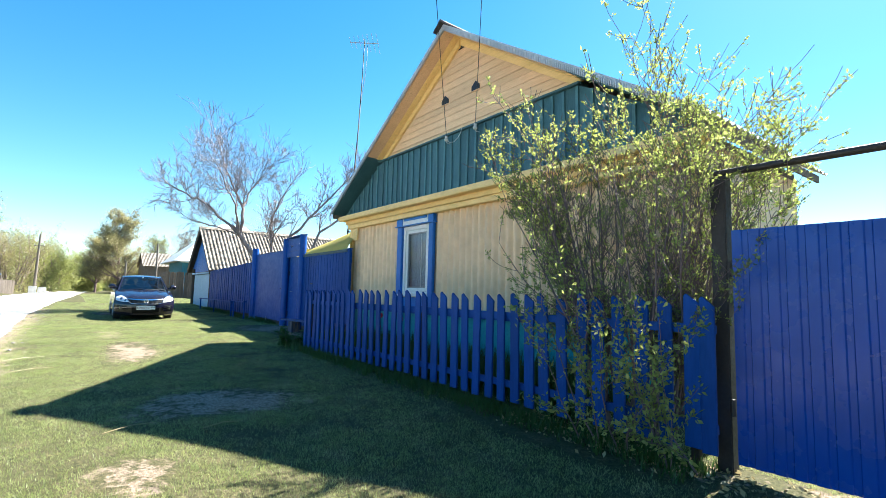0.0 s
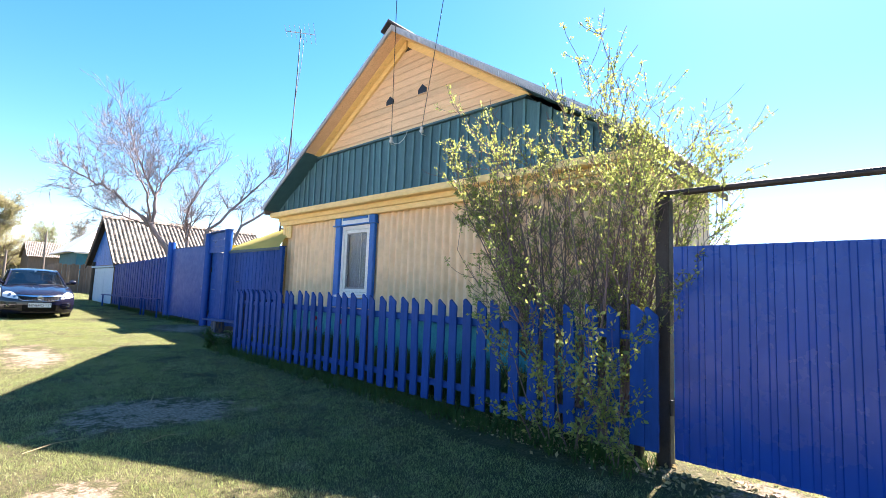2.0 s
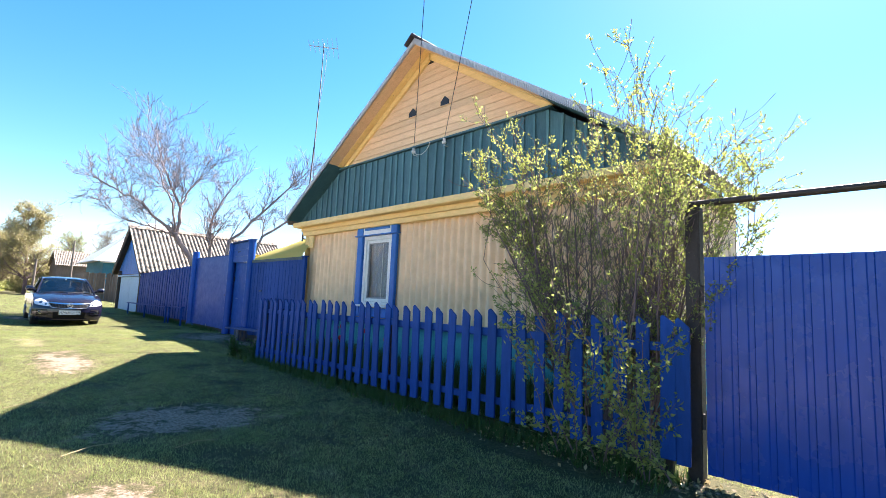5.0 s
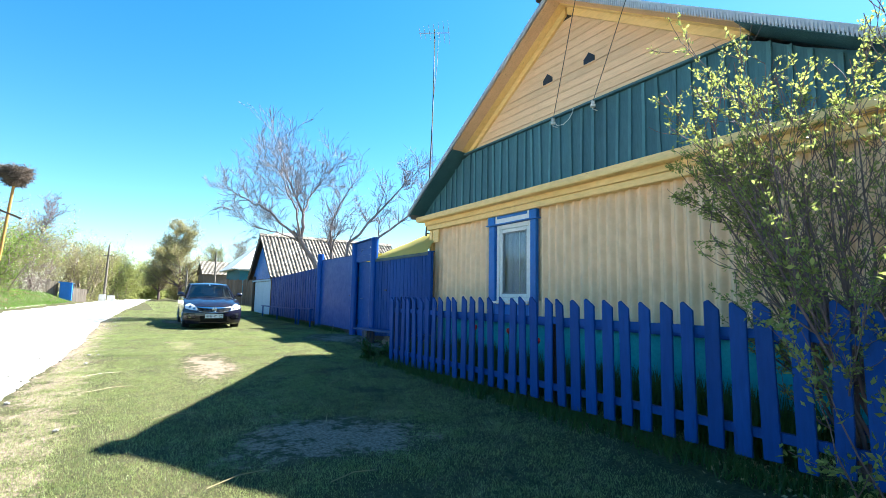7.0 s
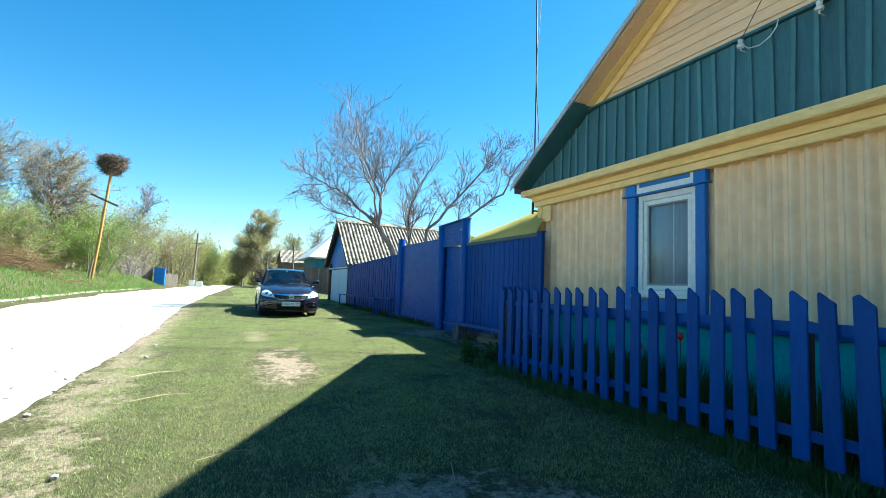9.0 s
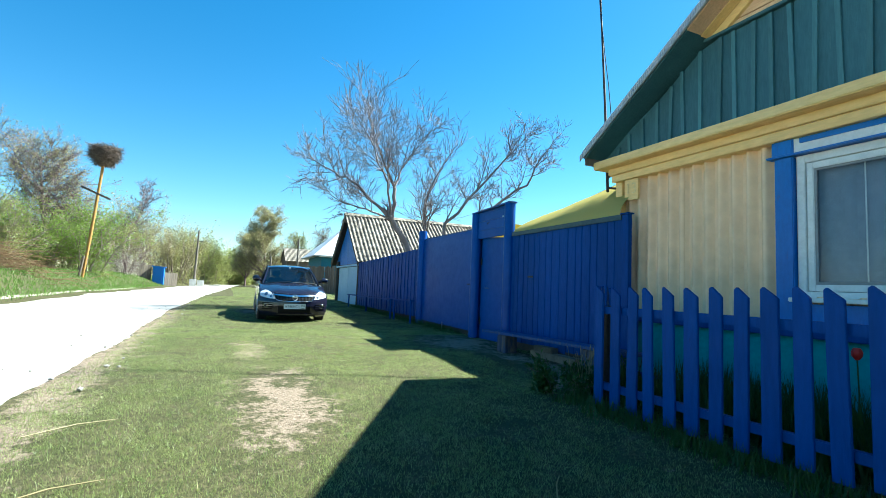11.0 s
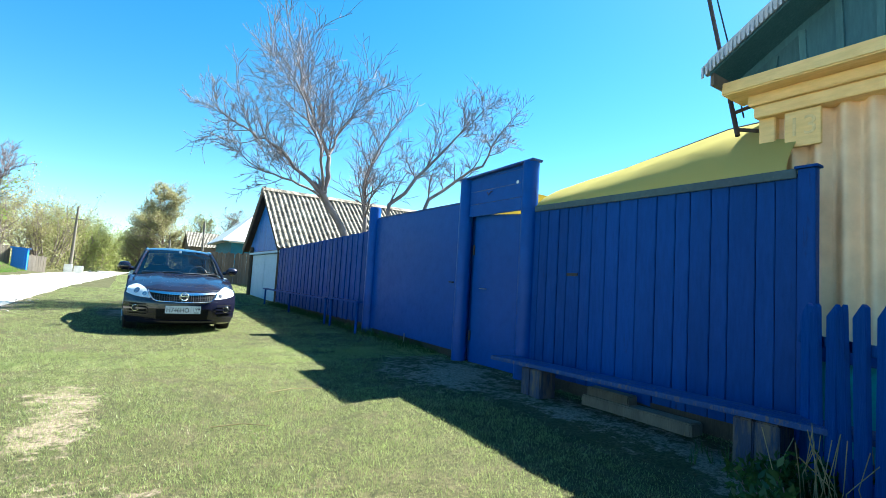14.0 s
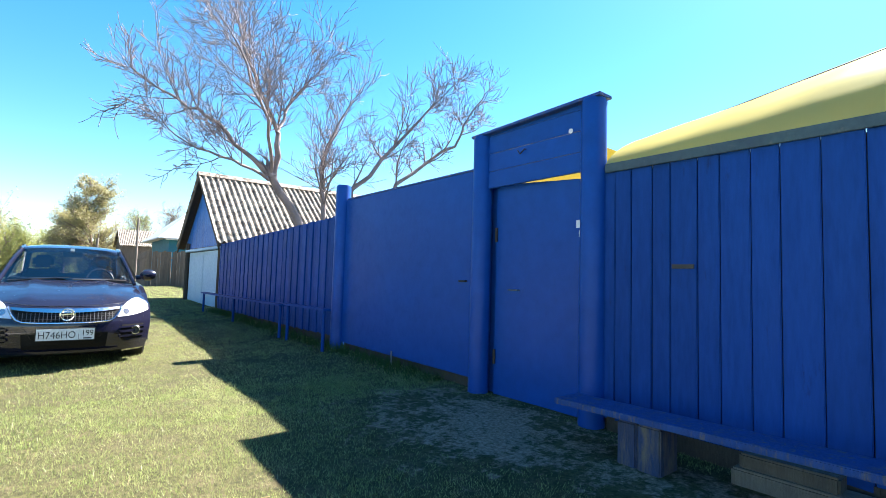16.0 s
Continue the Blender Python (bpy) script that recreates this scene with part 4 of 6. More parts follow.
for s, ye in ((-1, 24.15), (1, 29.6)):
    L = abs(ye - GA)
    nx = 8 * 42
    rws = []
    for q in range(5):
        yy = GA + s * L * q / 4
        rws.append([(5.92 + 7.4 * k / nx, yy, GZ - GS * abs(yy - GA) + 0.036 * math.cos(2 * math.pi * k / 8)) for k in range(nx + 1)])
    part("roof", Geo().slab(rws, (0, 0, -0.012)), SLATE, gar, "mossy corrugated slate with painted twig shade", smooth=True)
    part("barge_board", Geo().prism([(GA, GZ - 0.03), (ye, GZ - 0.03 - GS * L), (ye, GZ - 0.20 - GS * L), (GA, GZ - 0.20)], 5.95, 5.985), DARK_WOOD, gar)
    part("soffit", Geo().prism([(GA, GZ - 0.05), (ye, GZ - 0.05 - GS * L), (ye, GZ - 0.075 - GS * L), (GA, GZ - 0.075)], 5.985, 6.2), DARK_WOOD, gar)
part("ridge", Geo().prism([(GA - 0.16, GZ - 0.07), (GA, GZ + 0.07), (GA + 0.16, GZ - 0.07), (GA, GZ + 0.04)], 5.90, 13.35), SLATE, gar)


# ---- the car ----
CAR_PAINT = mat("dark_navy_car_paint", (0.011, 0.011, 0.024), (0.009, 0.009, 0.020), 1.5, 0.18, metal=0.0, coat=0.5, spec=0.4)
CHROME = mat("chrome", (0.86, 0.86, 0.86), (0.80, 0.80, 0.80), 4, 0.16, metal=1.0)
RUBBER = mat("tyre_rubber", (0.016, 0.016, 0.017), None, 8, 0.8, bump=0.2)
ALLOY = mat("alloy_rim", (0.40, 0.41, 0.43), None, 5, 0.3, metal=0.9)
CAR_GLASS = pane_mat("car_glass", (0.46, 0.50, 0.52), 0.02, 0.16)
LENS = mat("headlight_lens", (0.80, 0.82, 0.85), (0.60, 0.63, 0.68), 9, 0.16, metal=0.3, coat=1.0)
LAMP_INNER = mat("lamp_inner", (0.30, 0.32, 0.36), (0.5, 0.52, 0.56), 20, 0.12, metal=0.8)
INTAKE = mat("intake_black", (0.004, 0.004, 0.004), None, 5, 0.7, spec=0.2)
SEAT = mat("dark_seat_cloth", (0.022, 0.022, 0.024), None, 6, 0.9)
PLATE_WHITE = mat("plate_white", (0.76, 0.77, 0.76), (0.70, 0.71, 0.70), 4, 0.4)

car = thing("car", "dark navy saloon car parked on the grass verge", "car", m=pose(2.76, 17.08, 0.24, 0, 0, -1.5) @ Matrix.Diagonal((0.90, 1, 1, 1)))
# centre profile from the lower lip over the bonnet to the windscreen foot: back, up, half width, bow at the sides
PROFILE = [(0.17, 0.150, 0.78, 0.26), (0.06, 0.185, 0.835, 0.30), (0.02, 0.28, 0.868, 0.33), (0.0, 0.40, 0.885, 0.35), (0.005, 0.50, 0.892, 0.36), (0.03, 0.575, 0.892, 0.36),
           (0.055, 0.635, 0.888, 0.36), (0.11, 0.69, 0.880, 0.34), (0.21, 0.745, 0.868, 0.30), (0.38, 0.80, 0.855, 0.22), (0.62, 0.855, 0.845, 0.13), (0.90, 0.905, 0.835, 0.06), (1.18, 0.945, 0.815, 0.0)]


def nose(u, v):
    """A point of the car's front and bonnet; u from -1 to 1 across, v along the profile."""
    i = min(len(PROFILE) - 2, max(0, int(v)))
    f = v - i
    p = [a + (b - a) * f for a, b in zip(PROFILE[i], PROFILE[i + 1])]
    q = abs(u)
    drop = (0.0 if v < 7 else min(1.0, (v - 7) / 2.0)) * 0.075 * q ** 3.2
    crease = 0.012 * math.exp(-((q - 0.46) / 0.08) ** 2) * (1.0 if v > 8 else 0.0)
    return Vector((u * p[2], p[0] + p[3] * q ** 2.7, p[1] - drop + crease))


def patch(u0, u1, v0, v1, nu=10, nv=6, lift=0.004, cut=None):
    """A piece of the front skin, lifted off it; cut(s, t) may move u, v."""
    rws = []
    for j in range(nv + 1):
        r = []
        for i in range(nu + 1):
            s, t = i / nu, j / nv
            u, v = (u0 + (u1 - u0) * s, v0 + (v1 - v0) * t) if cut is None else cut(s, t)
            e = 0.01
            n = (nose(u + e, v) - nose(u - e, v)).cross(nose(u, v + 0.1) - nose(u, v - 0.1)).normalized()
            if n.y > 0 and n.z < 0.2:
                n = -n
            if n.z < -0.5:
                n = -n
            r.append(nose(u, v) + n * lift)
        rws.append(r)
    return Geo().slab(rws, (0, 0.012, -0.004))


front = Geo().grid([[nose(-1 + 2 * i / 40, j * 0.25) for i in range(41)] for j in range(4 * 12 + 1)])
part("front_body", front, CAR_PAINT, car, smooth=True)
# sides with wheel arches, boot and roof
def side_profile(s):
    """Outline of a flank: back from the bumper corner, with the arches cut in."""
    out = [(0.34, 0.24), (0.55, 0.22)]
    for c in (0.93, 3.63):
        out += [(c - 0.37 * math.cos(a), 0.26 + 0.40 * math.sin(a)) for a in [math.pi * k / 10 for k in range(11)]]
    out += [(4.35, 0.24), (4.55, 0.40), (4.57, 0.72), (4.45, 0.98), (3.9, 0.99), (2.4, 0.94), (1.18, 0.89), (0.72, 0.79), (0.50, 0.68)]
    return out
for s in (-1, 1):
    part("flank", Geo().prism(side_profile(s), s * 0.74, s * 0.878), CAR_PAINT, car, bevel=0.02)
part("boot", Geo().box(-0.82, 0.82, 3.75, 4.53, 0.35, 1.0), CAR_PAINT, car, bevel=0.05)
part("underbody", Geo().box(-0.78, 0.78, 0.35, 4.3, 0.19, 0.34), BLACK, car)
# cabin
def cabin(u, v):
    pts = [(1.13, 0.935, 0.80), (1.42, 1.12, 0.735), (1.72, 1.28, 0.675), (1.98, 1.375, 0.625), (2.35, 1.43, 0.61), (2.8, 1.435, 0.61), (3.15, 1.395, 0.615), (3.45, 1.25, 0.65), (3.85, 1.02, 0.70)]
    i = min(len(pts) - 2, max(0, int(v)))
    f = v - i
    p = [a + (b - a) * f for a, b in zip(pts[i], pts[i + 1])]
    q = abs(u)
    return Vector((u * p[2], p[0] + (0.16 * q ** 2 if v < 3 else 0.05 * q ** 2), p[1] - 0.035 * q ** 2.5 - 0.012 * q ** 6))
wind = part("windscreen", Geo().grid([[cabin(-0.93 + 1.86 * i / 16, 3 * j / 8) for i in range(17)] for j in range(9)]), CAR_GLASS, car, "tinted windscreen", smooth=True)
wind.visible_shadow = False
part("roof", Geo().slab([[cabin(-1 + 2 * i / 16, 2.95 + 3.15 * j / 8) for i in range(17)] for j in range(9)], (0, 0, -0.03)), CAR_PAINT, car, smooth=True)
rear = part("rear_window", Geo().grid([[cabin(-0.92 + 1.84 * i / 12, 6.1 + 1.9 * j / 5) for i in range(13)] for j in range(6)]), CAR_GLASS, car, smooth=True)
rear.visible_shadow = False
for s in (-1, 1):
    part("front_pillar", Geo().tube([cabin(s * 0.965, 2.95 * k / 8) for k in range(9)], 0.027, 8), CAR_PAINT, car, smooth=True)
    part("roof_rail", Geo().tube([cabin(s * 0.985, 2.7 + 3.5 * k / 8) for k in range(9)], 0.026, 8), CAR_PAINT, car, smooth=True)
    part("rear_pillar", Geo().tube([cabin(s * 0.97, 6 + 2 * k / 5) for k in range(6)], 0.05, 8), CAR_PAINT, car, smooth=True)
    part("door_pillar", Geo().tube([(s * 0.80, 2.36, 0.95), (s * 0.60, 2.4, 1.40)], 0.035, 6), BLACK, car)
    sw = part("side_window", Geo().grid([[Vector((s * (0.82 - 0.20 * j / 4), 1.35 + 0.6 * j / 4 + (2.3 - 0.95 * j / 4) * i / 6, 0.96 + 0.42 * j / 4)) for i in range(7)] for j in range(5)]), CAR_GLASS, car)
    sw.visible_shadow = False
    # mirror
    mir = part("wing_mirror", Geo().tube([(s * 0.80, 1.48, 0.99), (s * 0.88, 1.46, 1.0)], 0.03, 8).tube([(s * 0.875, 1.40, 1.025), (s * 0.90, 1.37, 1.028), (s * 0.97, 1.37, 1.035), (s * 1.02, 1.385, 1.035), (s * 1.04, 1.41, 1.03)], [0.045, 0.075, 0.078, 0.06, 0.03], 12), CAR_PAINT, car, "rounded wing mirror", smooth=True)
    # headlight: lens over two reflectors
    def lamp_cut(a, t, s=s):
        lo = 4.8 + 0.2 * a + 0.8 * a ** 3
        hi = 7.0 + 2.2 * math.sin(0.5 * math.pi * min(1.0, a * 1.15)) - 1.0 * max(0.0, a - 0.8) / 0.2
        return s * (0.56 + 0.09 * t * (1 - a) + 0.405 * a), lo + (hi - lo) * t
    lamp = part("headlight", patch(0, 0, 0, 0, 12, 8, 0.006, lamp_cut), LENS, car, "clear headlight lens", smooth=True)
    for uu, vv, rr in ((0.665, 5.75, 0.036), (0.80, 6.5, 0.050)):
        c = nose(s * uu, vv)
        n = (nose(s * uu + 0.01, vv) - nose(s * uu - 0.01, vv)).cross(nose(s * uu, vv + 0.1) - nose(s * uu, vv - 0.1)).normalized()
        n = n if n.y < 0 else -n
        part("bulb", Geo().tube([c + n * 0.004, c + n * 0.0085], rr, 20), LAMP_INNER, lamp, smooth=True)
    # side intake with slats and fog lamp
    part("intake", patch(s * 0.62, s * 0.90, 2.3, 3.7, 10, 4, 0.003), INTAKE, car, "black side intake")
    for vv in (2.45, 2.9, 3.35):
        part("slat", patch(s * 0.60, s * 0.92, vv, vv + 0.20, 10, 1, 0.018), CAR_PAINT, car)
    c = nose(s * 0.80, 3.0)
    fog = part("fog_lamp", Geo().tube([c + Vector((0, -0.024, 0)), c + Vector((0, 0.0, 0))], [0.044, 0.048], 18), BLACK, car, "round dark fog lamp", smooth=True)
    part("fog_ring", Geo().tube([c + Vector((0.046 * math.cos(q), -0.026, 0.046 * math.sin(q))) for q in [2 * math.pi * k / 20 for k in range(21)]], 0.006, 6), CHROME, fog, smooth=True)
    # raised V strips in body paint, shaped for a highlight running down from the grille
    part("bumper_line", patch(0, 0, 0, 0, 2, 8, 0.006, lambda a, t, s=s: (s * (0.445 + 0.085 * (1 - t) * -1 + 0.06 * t + 0.005 * a), 2.6 + 1.9 * t)), CAR_PAINT, car)
# grille: black mesh, a wide chrome bar above it and a thin chrome surround
part("grille", patch(0, 0, 0, 0, 16, 4, 0.003, lambda s, t: ((-0.48 + 0.96 * s) * (1 + 0.17 * t), 4.25 + 1.75 * t)), INTAKE, car, "black mesh grille")
GRILLE_EDGE = mat("grille_grey", (0.11, 0.11, 0.115), None, 6, 0.35)
for k in range(25):
    u = -0.50 + 0.0415 * k
    part("grille_bar", patch(u, u + 0.007, 4.35, 5.7, 1, 3, 0.009), GRILLE_EDGE, car)
for vv in (4.65, 5.0, 5.35):
    part("grille_bar", patch(-0.52, 0.52, vv, vv + 0.06, 14, 1, 0.008), BLACK, car)
part("chrome_bar", patch(0, 0, 0, 0, 20, 3, 0.018, lambda s, t: (-0.585 + 1.17 * s, 5.62 + 0.50 * (2 * s - 1) ** 2 + (0.62 - 0.22 * (2 * s - 1) ** 2) * t)), CHROME, car, "wide chrome grille bar", smooth=True)
edge_line = [(0.615, 6.75), (0.60, 6.1), (0.565, 5.3), (0.52, 4.6), (0.46, 4.28), (0.3, 4.16), (0.12, 4.12)]
edge_line = [(-u, v) for u, v in edge_line] + edge_line[::-1]
part("grille_rim", Geo().tube([nose(u, v) + Vector((0, -0.012, 0.002)) for u, v in edge_line], 0.0085, 8), CHROME, car, "thin chrome grille surround", smooth=True)
c = nose(0, 5.55) + Vector((0, -0.03, -0.005))
ring = [c + Vector((0.062 * math.cos(a), -0.006, 0.062 * math.sin(a))) for a in [2 * math.pi * k / 24 for k in range(25)]]
badge = part("badge", Geo().tube(ring, 0.009, 8), CHROME, car, "round chrome badge", smooth=True)
part("badge_bar", Geo().prism([(-0.075, -0.012), (0.075, -0.004), (0.075, 0.012), (-0.075, 0.004)], c.y - 0.012, c.y + 0.004, "y", Matrix.Translation((0, 0, c.z))), CHROME, badge)
# lower intake and plate
part("lower_intake", patch(-0.46, 0.46, 1.6, 3.0, 12, 3, 0.004), INTAKE, car)
part("lip", patch(-0.62, 0.62, 1.15, 1.45, 20, 1, 0.022, None), CAR_PAINT, car, smooth=True)
py = -0.028
plate = part("number_plate", Geo().box(-0.278, 0.278, py - 0.008, py + 0.03, 0.330, 0.462), BLACK, car, "white number plate in a black holder", bevel=0.004)
part("plate_face", Geo().box(-0.271, 0.271, py - 0.011, py - 0.007, 0.338, 0.454), PLATE_WHITE, plate)
up = Matrix(((1, 0, 0, 0), (0, 0, -1, 0), (0, 1, 0, 0), (0, 0, 0, 1)))
for body, size, x, z in (("H746HO", 0.101, -0.082, 0.388), ("199", 0.086, 0.203, 0.405)):
    tx = part("lettering", text_mesh(body, size, BLACK, 0.0008), None, plate, "black characters")
    tx.matrix_basis = Matrix.Translation((x, py - 0.0125, z)) @ up @ Matrix.Diagonal((0.92, 1.0, 1, 1))
part("plate_divider", Geo().box(0.118, 0.121, py - 0.0125, py - 0.0105, 0.340, 0.452), BLACK, plate)
part("plate_bar", Geo().box(0.165, 0.245, py - 0.0125, py - 0.0105, 0.346, 0.359), BLACK, plate)
# wheels
for s in (-1, 1):
    for yy in (0.93, 3.63):
        wheel = part("wheel", Geo().tube([(s * 0.66, yy, 0.315), (s * 0.68, yy, 0.315), (s * 0.86, yy, 0.315), (s * 0.885, yy, 0.315)], [0.29, 0.315, 0.315, 0.29], 28), RUBBER, car, smooth=True)
        part("rim", Geo().tube([(s * 0.87, yy, 0.315), (s * 0.890, yy, 0.315)], [0.205, 0.195], 24), ALLOY, wheel, smooth=True)
        for k in range(5):
            a = 2 * math.pi * k / 5
            part("spoke", Geo().tube([(s * 0.892, yy, 0.315), (s * 0.894, yy + 0.19 * math.cos(a), 0.315 + 0.19 * math.sin(a))], [0.03, 0.018], 6), ALLOY, wheel)
# inside
part("dashboard", Geo().box(-0.70, 0.70, 1.32, 1.75, 0.80, 0.965), BLACK, car, bevel=0.03)
for s in (-1, 1):
    seat = part("front_seat", Geo().box(s * 0.36 - 0.24, s * 0.36 + 0.24, 2.25, 2.42, 0.5, 1.08), SEAT, car, bevel=0.05)
    part("headrest", Geo().box(s * 0.36 - 0.13, s * 0.36 + 0.13, 2.30, 2.40, 1.10, 1.27), SEAT, seat, bevel=0.04)
part("rear_seat", Geo().box(-0.62, 0.62, 3.1, 3.3, 0.5, 1.02), SEAT, car, bevel=0.05)
part("steering_wheel", Geo().tube([Vector((0.36 + 0.18 * math.cos(a), 1.86 + 0.06 * math.sin(a), 0.92 + 0.17 * math.sin(a))) for a in [2 * math.pi * k / 20 for k in range(21)]], 0.016, 8), BLACK, car, smooth=True)
part("rear_view_mirror", Geo().box(-0.12, 0.12, 1.90, 1.93, 1.25, 1.32), BLACK, car, bevel=0.012)
part("sticker", Geo().box(-0.03, 0.02, 1.86, 1.862, 1.325, 1.365), WHITE, car, "pale windscreen sticker")
for x0, x1 in ((-0.60, -0.02), (0.02, 0.60)):
    part("wiper", Geo().tube([cabin(x0 / 0.72, 0.05) + Vector((0, -0.02, 0.012)), cabin(x1 / 0.72, 0.16) + Vector((0, -0.02, 0.012))], 0.008, 6), BLACK, car)
part("bonnet_seam", Geo().tube([nose(-0.86 + 1.72 * k / 24, 6.85 + 1.6 * abs(-1 + k / 12.0) ** 3) + Vector((0, -0.001, 0.001)) for k in range(25)], 0.003, 5), BLACK, car)


# ---- trees, shrub and bushes ----
def tube_arrays(chains, sides):
    """All chains of (points, radii) as one tube mesh in arrays."""
    vs, fs, n0 = [], [], 0
    ang = np.arange(sides) * 2 * np.pi / sides
    ca, sa = np.cos(ang)[:, None], np.sin(ang)[:, None]
    for pts, rad in chains:
        p = np.asarray(pts, float)
        d = np.gradient(p, axis=0)
        d /= np.linalg.norm(d, axis=1)[:, None] + 1e-9
        ref = np.array([0.3, 0.8, 0.52]) if abs(d[0] @ np.array([0.3, 0.8, 0.52])) < 0.9 else np.array([1.0, 0, 0])
        s = np.cross(d, ref)
        s /= np.linalg.norm(s, axis=1)[:, None] + 1e-9
        u = np.cross(d, s)
        for i in range(len(p)):
            vs.append(p[i] + rad[i] * (ca * s[i] + sa * u[i]))
        k = np.arange(sides)
        for i in range(len(p) - 1):
            a, b = n0 + i * sides, n0 + (i + 1) * sides
            fs.append(np.stack([a + k, a + (k + 1) % sides, b + (k + 1) % sides, b + k], 1))
        n0 += len(p) * sides
    return np.concatenate(vs), np.concatenate(fs)


TWIG = [0.0028]


def sprout(chains, tips, p, d, length, r, level, rng, spread=0.6, lift=0.06, wander=0.16, kids=(5, 7), steps=6, shrink=0.55):
    """One limb and all that grows from it; chains by level, and the outer points for leaves."""
    p, d = Vector(p), Vector(d).normalized()
    pts, rad = [tuple(p)], [r]
    for i in range(steps):
        d = (d + wander * Vector((rng.gauss(0, 1), rng.gauss(0, 1), rng.gauss(0, 0.7))) + Vector((0, 0, lift))).normalized()
        p = p + d * (length / steps)
        pts.append(tuple(p))
        rad.append(max(TWIG[0], r * (1 - 0.75 * (i + 1) / steps)))
        if level <= 1:
            tips.append((tuple(p), tuple(d)))
    chains.setdefault(level, []).append((pts, rad))
    if level == 0:
        return
    for _ in range(rng.randint(*kids)):
        i = rng.randint(max(1, steps // 4), steps)
        base, way = Vector(pts[i]), (Vector(pts[i]) - Vector(pts[i - 1])).normalized()
        side = way.orthogonal().normalized()
        side.rotate(Matrix.Rotation(rng.uniform(0, 2 * math.pi), 3, way))
        a = rng.uniform(0.5, 1.1) * spread
        nd = way * math.cos(a) + side * math.sin(a)
        sprout(chains, tips, base, nd, length * shrink * rng.uniform(0.7, 1.15), max(1.2 * TWIG[0], rad[i] * 0.62), level - 1, rng, spread, lift, wander, kids, max(3, steps - 1), shrink)


def limbs(name, chains, material, parent, label=""):
    """The thick limbs each as a part of its own, the fine wood joined."""
    for chain in chains.get(3, []):
        v, f = tube_arrays([chain], 8)
        ob = new("limb", raw_mesh("limb", v, f, material, True))
        ob.parent = parent
    vs, fs, n = [], [], 0
    for level, group in chains.items():
        if level == 3:
            continue
        v, f = tube_arrays(group, {0: 3, 1: 4, 2: 5}.get(level, 8))
        vs.append(v), fs.append(f + n)
        n += len(v)
    ob = new(name, raw_mesh(name, np.concatenate(vs), np.concatenate(fs), material, True))
    ob.parent = parent
    return tagged(ob, label, kind="stuff")


def leaves(name, tips, per, size, material, parent, seed, scatter=0.05, label="", shape=0.45):
    """Small folded leaves about the tips, each of two triangles on either side of its rib."""
    r = np.random.default_rng(seed)
    base = np.repeat(np.array([t[0] for t in tips]), per, 0)
    n = len(base)
    base = base + r.normal(0, scatter, (n, 3))
    way = r.normal(0, 1, (n, 3)) + np.repeat(np.array([t[1] for t in tips]), per, 0) * 0.9
    way /= np.linalg.norm(way, axis=1)[:, None]
    side = np.cross(way, r.normal(0, 1, (n, 3)))
    side /= np.linalg.norm(side, axis=1)[:, None]
    up = np.cross(way, side)
    L = size * r.uniform(0.55, 1.3, (n, 1))
    v = np.stack([base, base + way * L * 0.5 + side * L * shape * 0.5 + up * L * 0.1, base + way * L, base + way * L * 0.5 - side * L * shape * 0.5 + up * L * 0.1], 1).reshape(-1, 3)
    k = np.arange(n)[:, None] * 4
    ob = new(name, raw_mesh(name, v, k + np.array([[0, 1, 2, 3]]), material))
    ob.parent = parent
    return tagged(ob, label, kind="stuff")


# the bare walnut behind the yard fence: several stems
walnut = thing("tree", "large bare walnut with several stems and lichen-yellow bark", "tree")
rng = random.Random(21)
chains, tips = {}, []
def stem(points, r0, r1, kids, reach, seed):
    q = random.Random(seed)
    pts = [Vector(p) for p in points]
    fine = []
    for a, b in zip(pts, pts[1:]):
        for k in range(4):
            fine.append(a.lerp(b, k / 4) + Vector((q.gauss(0, 0.03), q.gauss(0, 0.05), q.gauss(0, 0.03))))
    fine.append(pts[-1])
    rad = [r0 + (r1 - r0) * i / (len(fine) - 1) for i in range(len(fine))]
    chains.setdefault(3, []).append(([tuple(p) for p in fine], rad))
    for _ in range(kids):
        i = q.randint(len(fine) // 3, len(fine) - 1)
        way = (fine[i] - fine[i - 1]).normalized()
        side = way.orthogonal().normalized()
        side.rotate(Matrix.Rotation(q.uniform(0, 6.28), 3, way))
        a = q.uniform(0.4, 1.0)
        sprout(chains, tips, fine[i], way * math.cos(a) + side * math.sin(a), reach * q.uniform(0.6, 1.1), rad[i] * 0.5, 2, q, 0.95, 0.055, 0.10, (6, 8), 7, 0.58)
    sprout(chains, tips, fine[-1], fine[-1] - fine[-2], reach, r1, 2, q, 0.90, 0.055, 0.10, (7, 8), 8, 0.60)


TY = 23.0
TWIG[0] = 0.0065
stem([(8.3, TY, 0.2), (7.75, TY, 2.5), (6.86, TY, 3.85)], 0.14, 0.10, 0, 0.5, 1)
stem([(6.86, TY, 3.85), (6.26, TY, 4.35), (5.3, TY + 0.2, 5.2), (4.46, TY + 0.3, 5.5)], 0.075, 0.03, 10, 1.25, 2)
stem([(6.80, TY, 3.8), (5.71, TY - 0.5, 4.02), (4.72, TY - 0.8, 4.15)], 0.045, 0.02, 6, 1.15, 3)
stem([(6.90, TY, 3.80), (6.97, TY, 4.98), (6.62, TY, 5.7), (6.0, TY, 7.0)], 0.085, 0.03, 12, 1.8, 4)
stem([(6.97, TY, 4.98), (7.3, TY + 0.3, 5.9), (7.9, TY + 0.4, 6.8)], 0.05, 0.025, 8, 1.6, 5)
